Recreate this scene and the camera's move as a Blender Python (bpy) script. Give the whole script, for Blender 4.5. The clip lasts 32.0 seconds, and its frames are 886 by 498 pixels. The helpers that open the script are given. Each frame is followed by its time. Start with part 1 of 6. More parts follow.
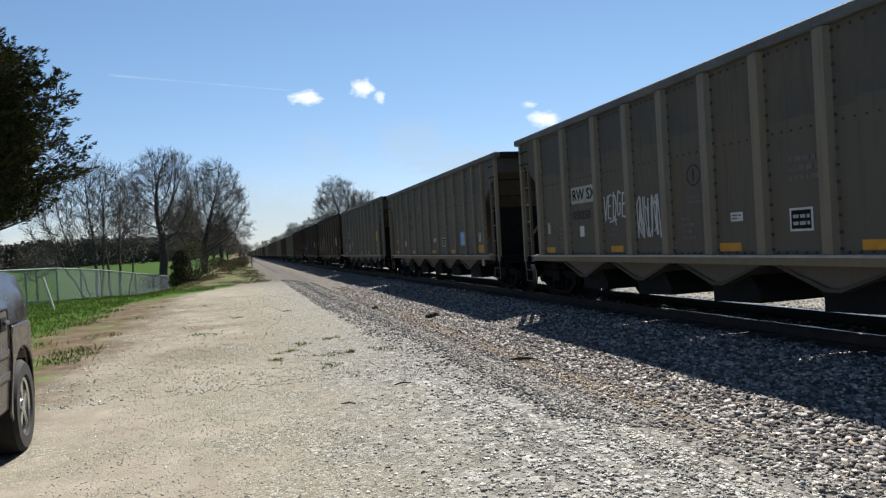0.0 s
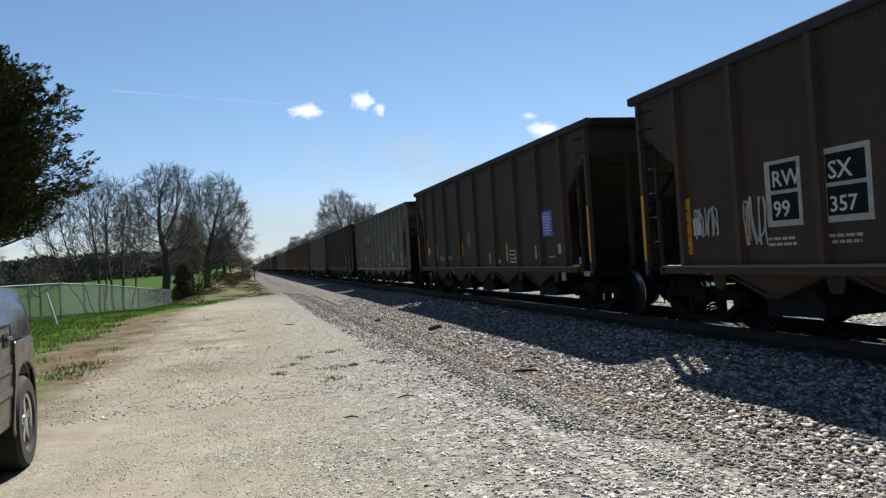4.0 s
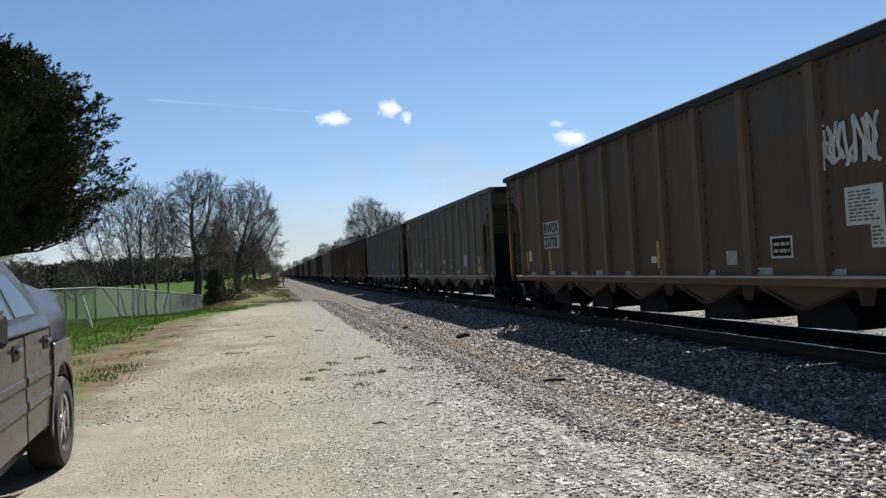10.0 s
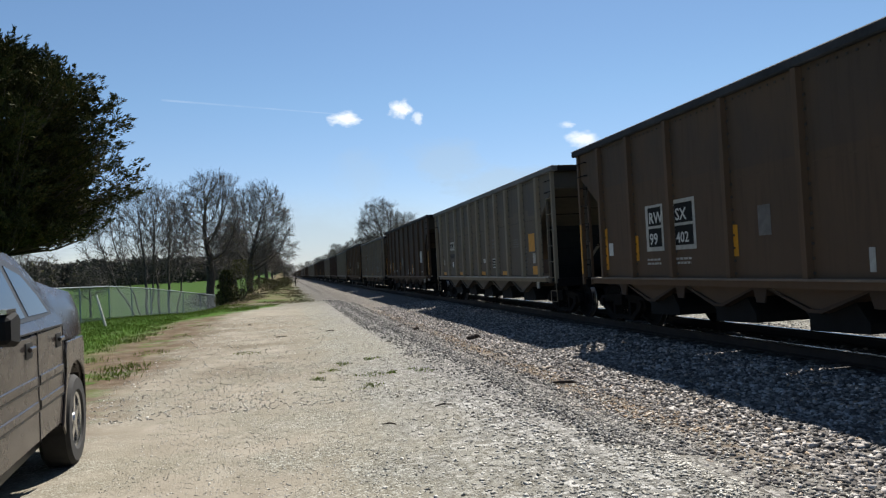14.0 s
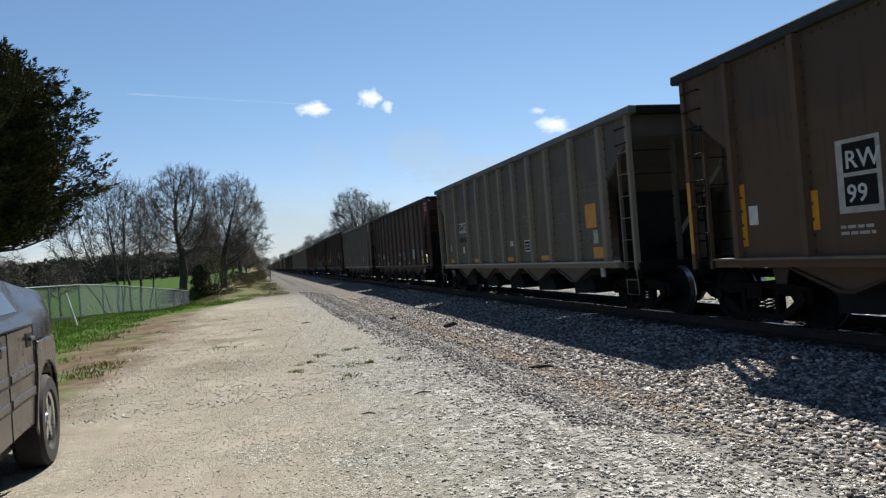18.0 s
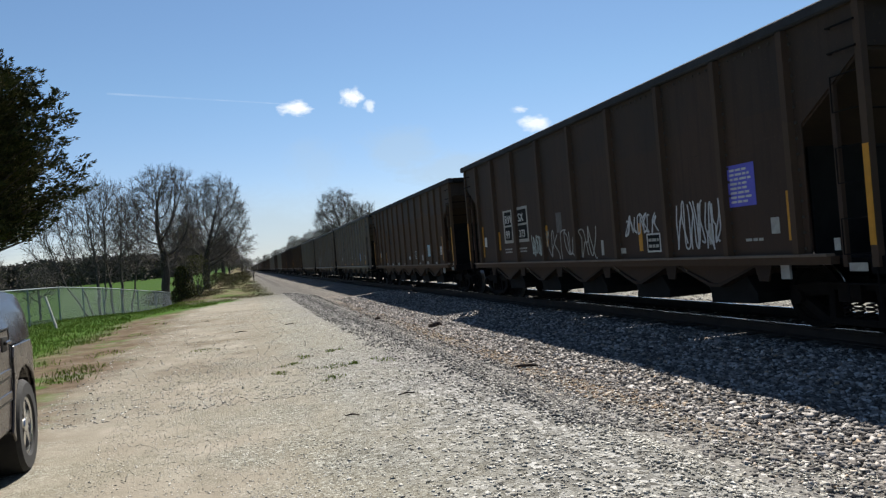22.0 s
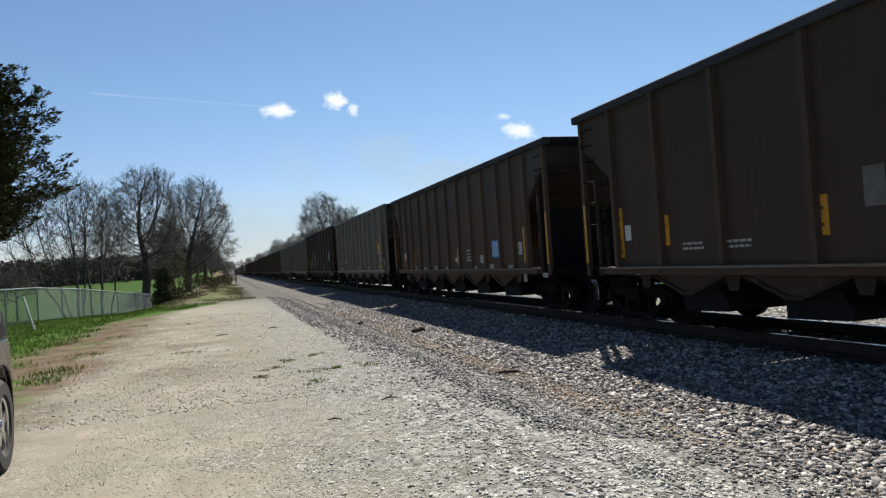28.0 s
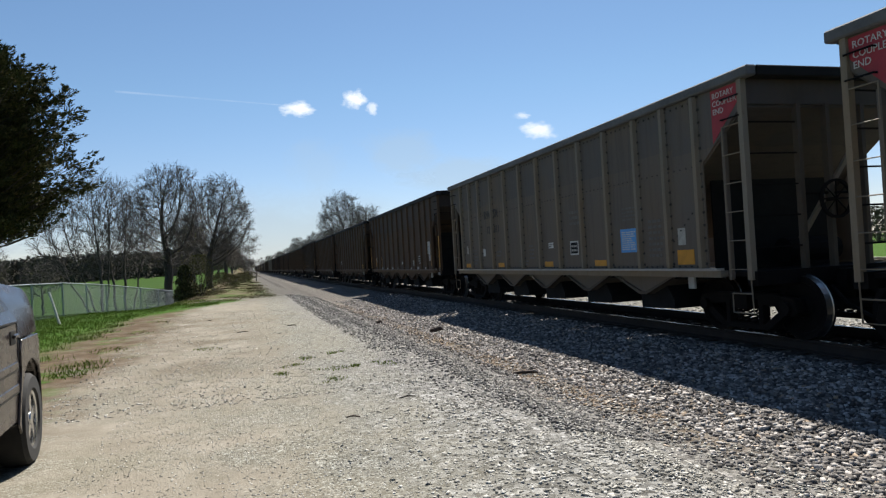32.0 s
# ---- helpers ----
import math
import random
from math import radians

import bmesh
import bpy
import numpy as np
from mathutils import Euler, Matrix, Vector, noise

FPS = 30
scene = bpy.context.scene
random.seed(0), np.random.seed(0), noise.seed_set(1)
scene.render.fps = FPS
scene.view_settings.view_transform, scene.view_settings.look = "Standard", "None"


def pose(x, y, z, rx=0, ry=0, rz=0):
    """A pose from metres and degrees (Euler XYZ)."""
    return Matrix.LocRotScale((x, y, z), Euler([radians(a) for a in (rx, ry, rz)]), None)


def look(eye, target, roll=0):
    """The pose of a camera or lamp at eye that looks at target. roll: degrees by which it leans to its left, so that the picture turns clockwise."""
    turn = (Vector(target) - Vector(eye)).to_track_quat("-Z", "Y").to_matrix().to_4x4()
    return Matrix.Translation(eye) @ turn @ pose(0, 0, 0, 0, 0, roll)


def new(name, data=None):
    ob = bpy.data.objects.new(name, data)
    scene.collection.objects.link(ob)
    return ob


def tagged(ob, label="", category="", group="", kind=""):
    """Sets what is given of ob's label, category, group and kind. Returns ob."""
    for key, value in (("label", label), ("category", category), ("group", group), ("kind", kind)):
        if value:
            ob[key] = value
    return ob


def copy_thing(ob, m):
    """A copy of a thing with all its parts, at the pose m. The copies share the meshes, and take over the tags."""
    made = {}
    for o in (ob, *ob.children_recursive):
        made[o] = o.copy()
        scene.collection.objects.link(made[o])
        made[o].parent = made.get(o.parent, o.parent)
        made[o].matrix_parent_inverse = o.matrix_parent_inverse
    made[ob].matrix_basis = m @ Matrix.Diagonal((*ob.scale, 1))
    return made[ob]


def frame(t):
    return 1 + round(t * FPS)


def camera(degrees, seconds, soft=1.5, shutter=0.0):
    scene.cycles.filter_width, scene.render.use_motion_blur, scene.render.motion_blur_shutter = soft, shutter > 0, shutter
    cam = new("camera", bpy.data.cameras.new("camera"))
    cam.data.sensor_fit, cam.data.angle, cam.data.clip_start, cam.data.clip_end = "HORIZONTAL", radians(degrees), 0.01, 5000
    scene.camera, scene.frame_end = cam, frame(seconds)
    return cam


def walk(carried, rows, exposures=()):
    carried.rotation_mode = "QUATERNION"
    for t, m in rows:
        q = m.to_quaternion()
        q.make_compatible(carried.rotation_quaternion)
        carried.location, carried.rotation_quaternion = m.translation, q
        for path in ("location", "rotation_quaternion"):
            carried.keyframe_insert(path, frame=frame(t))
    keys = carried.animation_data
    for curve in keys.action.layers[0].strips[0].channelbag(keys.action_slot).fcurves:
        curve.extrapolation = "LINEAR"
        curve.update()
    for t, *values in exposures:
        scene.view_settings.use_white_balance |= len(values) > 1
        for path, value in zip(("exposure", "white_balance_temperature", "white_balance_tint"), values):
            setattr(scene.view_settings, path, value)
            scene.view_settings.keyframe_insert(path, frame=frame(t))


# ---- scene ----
cam = camera(65.8, 32.0, soft=1.3)

PATH = [
    (0, (-0.004, -0.045, 1.511), (0.557, 1.874, 1.496), -3.2),
    (0.5, (-0.005, -0.052, 1.51), (0.558, 1.867, 1.499), -3.1),
    (1, (0.0, -0.072, 1.512), (0.562, 1.847, 1.511), -3.0),
    (1.5, (-0.001, -0.062, 1.515), (0.556, 1.859, 1.514), -3.1),
    (2, (-0.012, -0.038, 1.51), (0.537, 1.886, 1.512), -3.0),
    (2.5, (-0.016, -0.018, 1.515), (0.527, 1.907, 1.528), -3.0),
    (3, (-0.013, -0.016, 1.516), (0.536, 1.907, 1.535), -2.9),
    (3.5, (0.003, -0.042, 1.516), (0.558, 1.879, 1.538), -3.8),
    (5.5, (-0.002, -0.063, 1.51), (0.56, 1.856, 1.521), -3.0),
    (6, (-0.009, -0.069, 1.518), (0.533, 1.856, 1.542), -3.9),
    (6.5, (-0.012, -0.036, 1.51), (0.518, 1.893, 1.535), -4.3),
    (7, (-0.006, -0.033, 1.513), (0.519, 1.897, 1.538), -3.1),
    (7.5, (-0.006, -0.042, 1.512), (0.519, 1.888, 1.544), -3.6),
    (8, (-0.006, -0.071, 1.514), (0.517, 1.859, 1.555), -3.6),
    (8.5, (-0.004, -0.073, 1.509), (0.513, 1.858, 1.547), -3.1),
    (9, (-0.008, -0.046, 1.511), (0.5, 1.888, 1.548), -2.2),
    (9.5, (-0.015, -0.041, 1.511), (0.482, 1.895, 1.557), -2.4),
    (10, (-0.023, -0.052, 1.508), (0.457, 1.889, 1.557), -3.1),
    (10.5, (-0.029, -0.044, 1.511), (0.448, 1.897, 1.561), -2.7),
    (11, (-0.025, -0.054, 1.507), (0.449, 1.888, 1.56), -3.3),
    (11.5, (-0.015, -0.063, 1.502), (0.46, 1.879, 1.543), -3.6),
    (12, (-0.021, -0.081, 1.504), (0.459, 1.86, 1.538), -2.8),
    (12.5, (-0.021, -0.082, 1.509), (0.451, 1.861, 1.548), -2.9),
    (13, (-0.027, -0.077, 1.506), (0.437, 1.868, 1.552), -2.8),
    (13.5, (-0.021, -0.066, 1.507), (0.43, 1.882, 1.558), -2.8),
    (14, (-0.008, -0.051, 1.506), (0.439, 1.897, 1.56), -2.8),
    (14.5, (-0.016, -0.06, 1.503), (0.44, 1.887, 1.556), -2.4),
    (16.5, (-0.011, -0.022, 1.503), (0.471, 1.918, 1.568), -2.7),
    (17, (0.003, -0.038, 1.507), (0.505, 1.897, 1.573), -3.6),
    (17.5, (-0.006, -0.046, 1.501), (0.513, 1.885, 1.543), -3.7),
    (18, (-0.008, -0.058, 1.5), (0.508, 1.875, 1.517), -4.3),
    (18.5, (-0.004, -0.069, 1.503), (0.498, 1.867, 1.511), -4.2),
    (19, (-0.011, -0.061, 1.496), (0.481, 1.877, 1.501), -3.7),
    (19.5, (-0.005, -0.047, 1.498), (0.478, 1.894, 1.5), -4.2),
    (20, (-0.007, -0.043, 1.497), (0.473, 1.899, 1.5), -4.0),
    (20.5, (-0.008, -0.048, 1.505), (0.474, 1.893, 1.519), -4.1),
    (21, (0.002, -0.018, 1.499), (0.5, 1.919, 1.517), -4.4),
    (21.5, (0.011, -0.016, 1.502), (0.558, 1.907, 1.518), -4.9),
    (22, (0.012, -0.044, 1.504), (0.571, 1.877, 1.516), -4.7),
    (22.5, (0.004, -0.057, 1.504), (0.559, 1.865, 1.511), -4.1),
    (23, (0.003, -0.066, 1.505), (0.551, 1.857, 1.513), -4.3),
    (23.5, (-0.001, -0.065, 1.499), (0.54, 1.86, 1.508), -4.0),
    (24, (-0.011, -0.064, 1.499), (0.523, 1.864, 1.516), -3.7),
    (24.5, (-0.009, -0.078, 1.502), (0.516, 1.852, 1.528), -3.5),
    (25, (-0.008, -0.052, 1.503), (0.514, 1.878, 1.53), -3.9),
    (25.5, (-0.01, -0.041, 1.501), (0.516, 1.888, 1.523), -3.2),
    (26, (-0.007, -0.029, 1.499), (0.533, 1.897, 1.524), -3.3),
    (26.5, (-0.005, -0.026, 1.5), (0.572, 1.889, 1.519), -3.1),
    (28.5, (-0.001, -0.069, 1.494), (0.606, 1.836, 1.522), -3.9),
    (29, (-0.004, -0.082, 1.498), (0.596, 1.826, 1.527), -3.4),
    (29.5, (-0.012, -0.069, 1.488), (0.574, 1.843, 1.525), -3.3),
    (30, (-0.012, -0.073, 1.494), (0.559, 1.843, 1.531), -3.3),
    (30.5, (-0.003, -0.082, 1.503), (0.556, 1.838, 1.54), -3.3),
    (31, (-0.015, -0.056, 1.494), (0.541, 1.864, 1.531), -3.3),
    (31.5, (-0.012, -0.081, 1.501), (0.541, 1.841, 1.533), -3.6),
    (32, (-0.02, -0.099, 1.504), (0.532, 1.823, 1.532), -3.3),
]
walk(cam, [(t, look(eye, target, roll)) for t, eye, target, roll in PATH],
     [(0, 1.0, 6450, 10), (3, 0.98, 6450, 10), (9, 0.95, 6450, 10), (13, 0.92, 6450, 10), (32, 0.92, 6450, 10)])

# ---- light ----
SUN = Vector((1.66, 3.3, 4.2)).normalized()
world = bpy.data.worlds.new("sky")
scene.world = world
world.use_nodes = True
wn, wl = world.node_tree.nodes, world.node_tree.links
sky = wn.new("ShaderNodeTexSky")
sky.sky_type = "NISHITA"
sky.sun_disc = False
sky.sun_elevation = math.asin(SUN.z)
sky.sun_rotation = math.atan2(SUN.x, SUN.y)
sky.altitude, sky.air_density, sky.dust_density, sky.ozone_density = 200, 1.0, 0.1, 1.4
wn["Background"].inputs["Strength"].default_value = 0.052
tint = wn.new("ShaderNodeMix")
tint.data_type, tint.blend_type = "RGBA", "MULTIPLY"
tint.inputs[0].default_value = 1.0
wl.new(sky.outputs["Color"], tint.inputs[6])
# haze: the tint turns paler and less green towards the horizon
where, height_of, tones = wn.new("ShaderNodeTexCoord"), wn.new("ShaderNodeSeparateXYZ"), wn.new("ShaderNodeValToRGB")
wl.new(where.outputs["Generated"], height_of.inputs[0])
wl.new(height_of.outputs["Z"], tones.inputs["Fac"])
tones.color_ramp.elements[0].position, tones.color_ramp.elements[0].color = 0.0, (0.86, 0.85, 1.04, 1)
tones.color_ramp.elements[1].position, tones.color_ramp.elements[1].color = 0.24, (0.865, 0.985, 1.06, 1)
wl.new(tones.outputs["Color"], tint.inputs[7])
wl.new(tint.outputs[2], wn["Background"].inputs["Color"])
sun = new("sun", bpy.data.lights.new("sun", "SUN"))
sun.data.energy, sun.data.angle, sun.data.color = 5.0, radians(0.53), (1.0, 0.95, 0.87)
sun.matrix_world = look(SUN * 60, (0, 0, 0))


# ---- mesh helpers ----
class Geo:
    """Collects boxes, prisms and tubes into one mesh."""

    def __init__(self):
        self.v, self.f = [], []

    def add(self, verts, faces):
        n = len(self.v)
        self.v += [tuple(p) for p in verts]
        self.f += [tuple(i + n for i in q) for q in faces]
        return self

    def box(self, x0, x1, y0, y1, z0, z1, m=None):
        p = [(x, y, z) for x in (x0, x1) for y in (y0, y1) for z in (z0, z1)]
        if m is not None:
            p = [m @ Vector(q) for q in p]
        return self.add(p, [(0, 1, 3, 2), (4, 6, 7, 5), (0, 4, 5, 1), (2, 3, 7, 6), (0, 2, 6, 4), (1, 5, 7, 3)])

    def prism(self, poly, a, b, axis="x"):
        """A polygon in the two other axes, from a to b along axis."""
        def at(u, w, s):
            return {"x": (s, u, w), "y": (u, s, w), "z": (u, w, s)}[axis]
        n = len(poly)
        area = sum(poly[i][0] * poly[(i + 1) % n][1] - poly[(i + 1) % n][0] * poly[i][1] for i in range(n))
        if (area < 0) != (axis == "y"):
            poly = poly[::-1]
        if a > b:
            a, b = b, a
        p = [at(u, w, a) for u, w in poly] + [at(u, w, b) for u, w in poly]
        q = [tuple(range(n))[::-1], tuple(range(n, 2 * n))]
        q += [(i, (i + 1) % n, n + (i + 1) % n, n + i) for i in range(n)]
        return self.add(p, q)

    def tube(self, pts, radii, n=6, cap=True):
        pts = [Vector(p) for p in pts]
        if not isinstance(radii, (list, tuple)):
            radii = [radii] * len(pts)
        base = len(self.v)
        side = None
        for i, p in enumerate(pts):
            d = (pts[min(i + 1, len(pts) - 1)] - pts[max(i - 1, 0)]).normalized()
            if side is None:
                side = d.cross(Vector((0, 0, 1)) if abs(d.z) < 0.9 else Vector((1, 0, 0))).normalized()
            side = (side - d * side.dot(d)).normalized()
            up = d.cross(side)
            for k in range(n):
                a = 2 * math.pi * k / n
                q = p + (side * math.cos(a) + up * math.sin(a)) * radii[i]
                self.v.append((q.x, q.y, q.z))
        for i in range(len(pts) - 1):
            for k in range(n):
                a, b = base + i * n + k, base + i * n + (k + 1) % n
                self.f.append((a, b, b + n, a + n))
        if cap:
            self.f.append(tuple(base + k for k in range(n))[::-1])
            self.f.append(tuple(base + (len(pts) - 1) * n + k for k in range(n)))
        return self

    def lathe(self, prof, n=24, axis="x", centre=(0, 0, 0)):
        """A closed profile of (along, radius) turned about an axis."""
        base, m = len(self.v), len(prof)
        for k in range(n):
            a = 2 * math.pi * k / n
            for s, r in prof:
                u, w = r * math.cos(a), r * math.sin(a)
                p = {"x": (s, u, w), "y": (u, s, w), "z": (u, w, s)}[axis]
                self.v.append(tuple(c + d for c, d in zip(centre, p)))
        for k in range(n):
            for i in range(m):
                a, b = base + k * m + i, base + k * m + (i + 1) % m
                c, d = base + (k + 1) % n * m + i, base + (k + 1) % n * m + (i + 1) % m
                self.f.append((a, b, d, c))
        return self

    def mesh(self, name, mat, bevel=0.0, smooth=False, fix=True):
        me = bpy.data.meshes.new(name)
        me.from_pydata(self.v, [], self.f)
        if fix or bevel:
            bm = bmesh.new()
            bm.from_mesh(me)
            if fix:
                bmesh.ops.recalc_face_normals(bm, faces=bm.faces)
            if bevel:
                es = [e for e in bm.edges if len(e.link_faces) == 2 and e.calc_face_angle(0) > 0.6]
                bmesh.ops.bevel(bm, geom=es, offset=bevel, segments=1, affect="EDGES", clamp_overlap=True)
            bm.to_mesh(me)
            bm.free()
        if smooth:
            me.polygons.foreach_set("use_smooth", [True] * len(me.polygons))
        me.materials.append(mat)
        return me


def part(name, geo, mat, parent, label="", loc=(0, 0, 0), bevel=0.0, smooth=False, fix=True):
    """One mesh object under a thing or a part. geo: a Geo, or a mesh to share."""
    me = geo if isinstance(geo, bpy.types.Mesh) else geo.mesh(name, mat, bevel, smooth, fix)
    ob = new(name, me)
    ob.parent = parent
    ob.location = loc
    if label:
        ob["label"] = label
    return ob


def thing(name, label, category, group="", loc=(0, 0, 0), rz=0.0):
    ob = new(name)
    ob.matrix_basis = pose(*loc, 0, 0, rz)
    ob.empty_display_size = 0.2
    return tagged(ob, label, category, group)


def solid(name, geo, mat, label="", category="", group="", kind="", bevel=0.0, smooth=False, fix=True):
    ob = new(name, geo if isinstance(geo, bpy.types.Mesh) else geo.mesh(name, mat, bevel, smooth, fix))
    return tagged(ob, label, category, group, kind)


def smooth_step(a, b, x):
    t = min(1.0, max(0.0, (x - a) / (b - a)))
    return t * t * (3 - 2 * t)


# ---- materials ----
class Mat:
    """A small wrapper to write node trees in few lines."""

    def __init__(self, name, rough=0.8, metal=0.0, spec=0.5):
        self.m = bpy.data.materials.new(name)
        self.m.use_nodes = True
        self.n, self.l = self.m.node_tree.nodes, self.m.node_tree.links
        self.b = self.n["Principled BSDF"]
        self.b.inputs["Roughness"].default_value = rough
        self.b.inputs["Metallic"].default_value = metal
        self.b.inputs["Specular IOR Level"].default_value = spec
        self.tc = self.n.new("ShaderNodeTexCoord")

    def coord(self, scale=(1, 1, 1), shift=None):
        mp = self.n.new("ShaderNodeMapping")
        mp.inputs["Scale"].default_value = scale
        self.l.new(self.tc.outputs["Object"], mp.inputs["Vector"])
        if shift is not None:
            self.l.new(shift, mp.inputs["Location"])
        return mp.outputs["Vector"]

    def noise(self, scale, detail=4, vec=None, rough=0.6):
        t = self.n.new("ShaderNodeTexNoise")
        t.inputs["Scale"].default_value, t.inputs["Detail"].default_value = scale, detail
        t.inputs["Roughness"].default_value = rough
        self.l.new(vec if vec is not None else self.tc.outputs["Object"], t.inputs["Vector"])
        return t.outputs["Fac"]

    def voronoi(self, scale, vec=None, out="Color"):
        t = self.n.new("ShaderNodeTexVoronoi")
        t.inputs["Scale"].default_value = scale
        self.l.new(vec if vec is not None else self.tc.outputs["Object"], t.inputs["Vector"])
        return t.outputs[out]

    def ramp(self, fac, stops):
        r = self.n.new("ShaderNodeValToRGB")
        e = r.color_ramp.elements
        while len(e) < len(stops):
            e.new(0.5)
        for k, (p, c) in enumerate(stops):
            e[k].position = p
            e[k].color = (c, c, c, 1) if isinstance(c, (int, float)) else (*c, 1)
        self.l.new(fac, r.inputs["Fac"])
        return r.outputs["Color"]

    def mix(self, fac, a, b, blend="MIX"):
        x = self.n.new("ShaderNodeMix")
        x.data_type, x.blend_type = "RGBA", blend
        for s, k in ((fac, 0), (a, 6), (b, 7)):
            if isinstance(s, bpy.types.NodeSocket):
                self.l.new(s, x.inputs[k])
            elif isinstance(s, tuple):
                x.inputs[k].default_value = (*s, 1)
            else:
                x.inputs[k].default_value = s
        return x.outputs[2]

    def math(self, op, a, b=0.0):
        x = self.n.new("ShaderNodeMath")
        x.operation = op
        for k, s in enumerate((a, b)):
            if isinstance(s, bpy.types.NodeSocket):
                self.l.new(s, x.inputs[k])
            else:
                x.inputs[k].default_value = s
        return x.outputs[0]

    def axis(self, k):
        s = self.n.new("ShaderNodeSeparateXYZ")
        self.l.new(self.tc.outputs["Object"], s.inputs[0])
        return s.outputs[k]

    def random(self, island=False):
        if island:
            return self.n.new("ShaderNodeNewGeometry").outputs["Random Per Island"]
        return self.n.new("ShaderNodeObjectInfo").outputs["Random"]

    def colour(self, c):
        if isinstance(c, tuple):
            self.b.inputs["Base Color"].default_value = (*c, 1)
        else:
            self.l.new(c, self.b.inputs["Base Color"])
        return self

    def rough(self, s):
        self.l.new(s, self.b.inputs["Roughness"])
        return self

    def bump(self, h, strength=0.4, dist=0.01):
        x = self.n.new("ShaderNodeBump")
        x.inputs["Strength"].default_value, x.inputs["Distance"].default_value = strength, dist
        self.l.new(h, x.inputs["Height"])
        self.l.new(x.outputs["Normal"], self.b.inputs["Normal"])
        return self


def plain(name, c, rough=0.7, metal=0.0, vary=0.25, scale=3.0, spec=0.4):
    """A paint or surface of one colour with two scales of wear."""
    m = Mat(name, rough, metal, spec)
    n1, n2 = m.noise(scale, 5), m.noise(scale * 14, 3)
    k = m.ramp(m.math("ADD", m.math("MULTIPLY", n1, 0.7), m.math("MULTIPLY", n2, 0.3)), [(0.3, 1 - vary), (0.7, 1 + vary * 0.6)])
    return m.colour(m.mix(1.0, c, k, "MULTIPLY")).m


def car_paint(name, base, dust, patch, pitch):
    """Weathered hopper-car steel: repainted panels, runs, dust towards the sill."""
    m = Mat(name, 0.75, 0.0, 0.3)
    rnd = m.random()
    sh = m.n.new("ShaderNodeCombineXYZ")
    m.l.new(m.math("MULTIPLY", rnd, 40.0), sh.inputs[1])
    big = m.noise(0.9, 5, m.coord((1, 1, 0.6), sh.outputs[0]))
    runs = m.noise(3.0, 4, m.coord((1, 4.0, 0.25), sh.outputs[0]))
    fine = m.noise(34, 3, m.coord((1, 1, 1), sh.outputs[0]))
    cell = m.n.new("ShaderNodeCombineXYZ")
    m.l.new(m.math("FLOOR", m.math("DIVIDE", m.axis(1), pitch)), cell.inputs[1])
    m.l.new(m.math("FLOOR", m.math("MULTIPLY", rnd, 97.0)), cell.inputs[0])
    wn_ = m.n.new("ShaderNodeTexWhiteNoise")
    m.l.new(cell.outputs[0], wn_.inputs["Vector"])
    top = m.math("GREATER_THAN", m.axis(2), m.math("ADD", m.math("MULTIPLY", wn_.outputs["Value"], 0.35), 2.75))
    c = m.mix(m.math("MULTIPLY", top, 0.9), base, patch)
    c = m.mix(m.ramp(big, [(0.42, 0.0), (0.68, 0.8)]), c, dust)
    c = m.mix(m.ramp(runs, [(0.5, 0.0), (0.75, 0.6)]), c, tuple(v * 0.55 for v in base))
    c = m.mix(m.ramp(fine, [(0.62, 0.0), (0.72, 0.5)]), c, (0.09, 0.05, 0.03))
    low = m.n.new("ShaderNodeMapRange")
    low.inputs["From Min"].default_value, low.inputs["From Max"].default_value = 2.1, 1.0
    m.l.new(m.axis(2), low.inputs["Value"])
    c = m.mix(m.math("MULTIPLY", low.outputs[0], m.ramp(runs, [(0.3, 0.1), (0.7, 0.6)])), c, dust)
    m.colour(c).bump(m.math("ADD", m.math("MULTIPLY", big, 0.6), m.math("MULTIPLY", fine, 0.15)), 0.25, 0.02)
    return m.m


PAINT = {
    "A": car_paint("grey_hopper_paint", (0.117, 0.099, 0.082), (0.133, 0.100, 0.067), (0.091, 0.084, 0.079), 1.09),
    "S": car_paint("silver_hopper_paint", (0.102, 0.086, 0.068), (0.118, 0.090, 0.061), (0.074, 0.068, 0.062), 1.31),
    "B": car_paint("brown_hopper_paint", (0.057, 0.035, 0.020), (0.074, 0.043, 0.023), (0.051, 0.042, 0.038), 1.09),
    "T": car_paint("dusty_brown_hopper_paint", (0.088, 0.054, 0.031), (0.112, 0.065, 0.035), (0.076, 0.062, 0.053), 1.31),
    "C": car_paint("dark_hopper_paint", (0.041, 0.025, 0.016), (0.054, 0.031, 0.019), (0.033, 0.023, 0.017), 1.64),
    "R": car_paint("oxide_hopper_paint", (0.058, 0.032, 0.025), (0.072, 0.048, 0.031), (0.051, 0.037, 0.029), 1.09),
    "D": car_paint("brown_wide_hopper_paint", (0.070, 0.044, 0.026), (0.088, 0.053, 0.029), (0.058, 0.040, 0.028), 1.64),
}
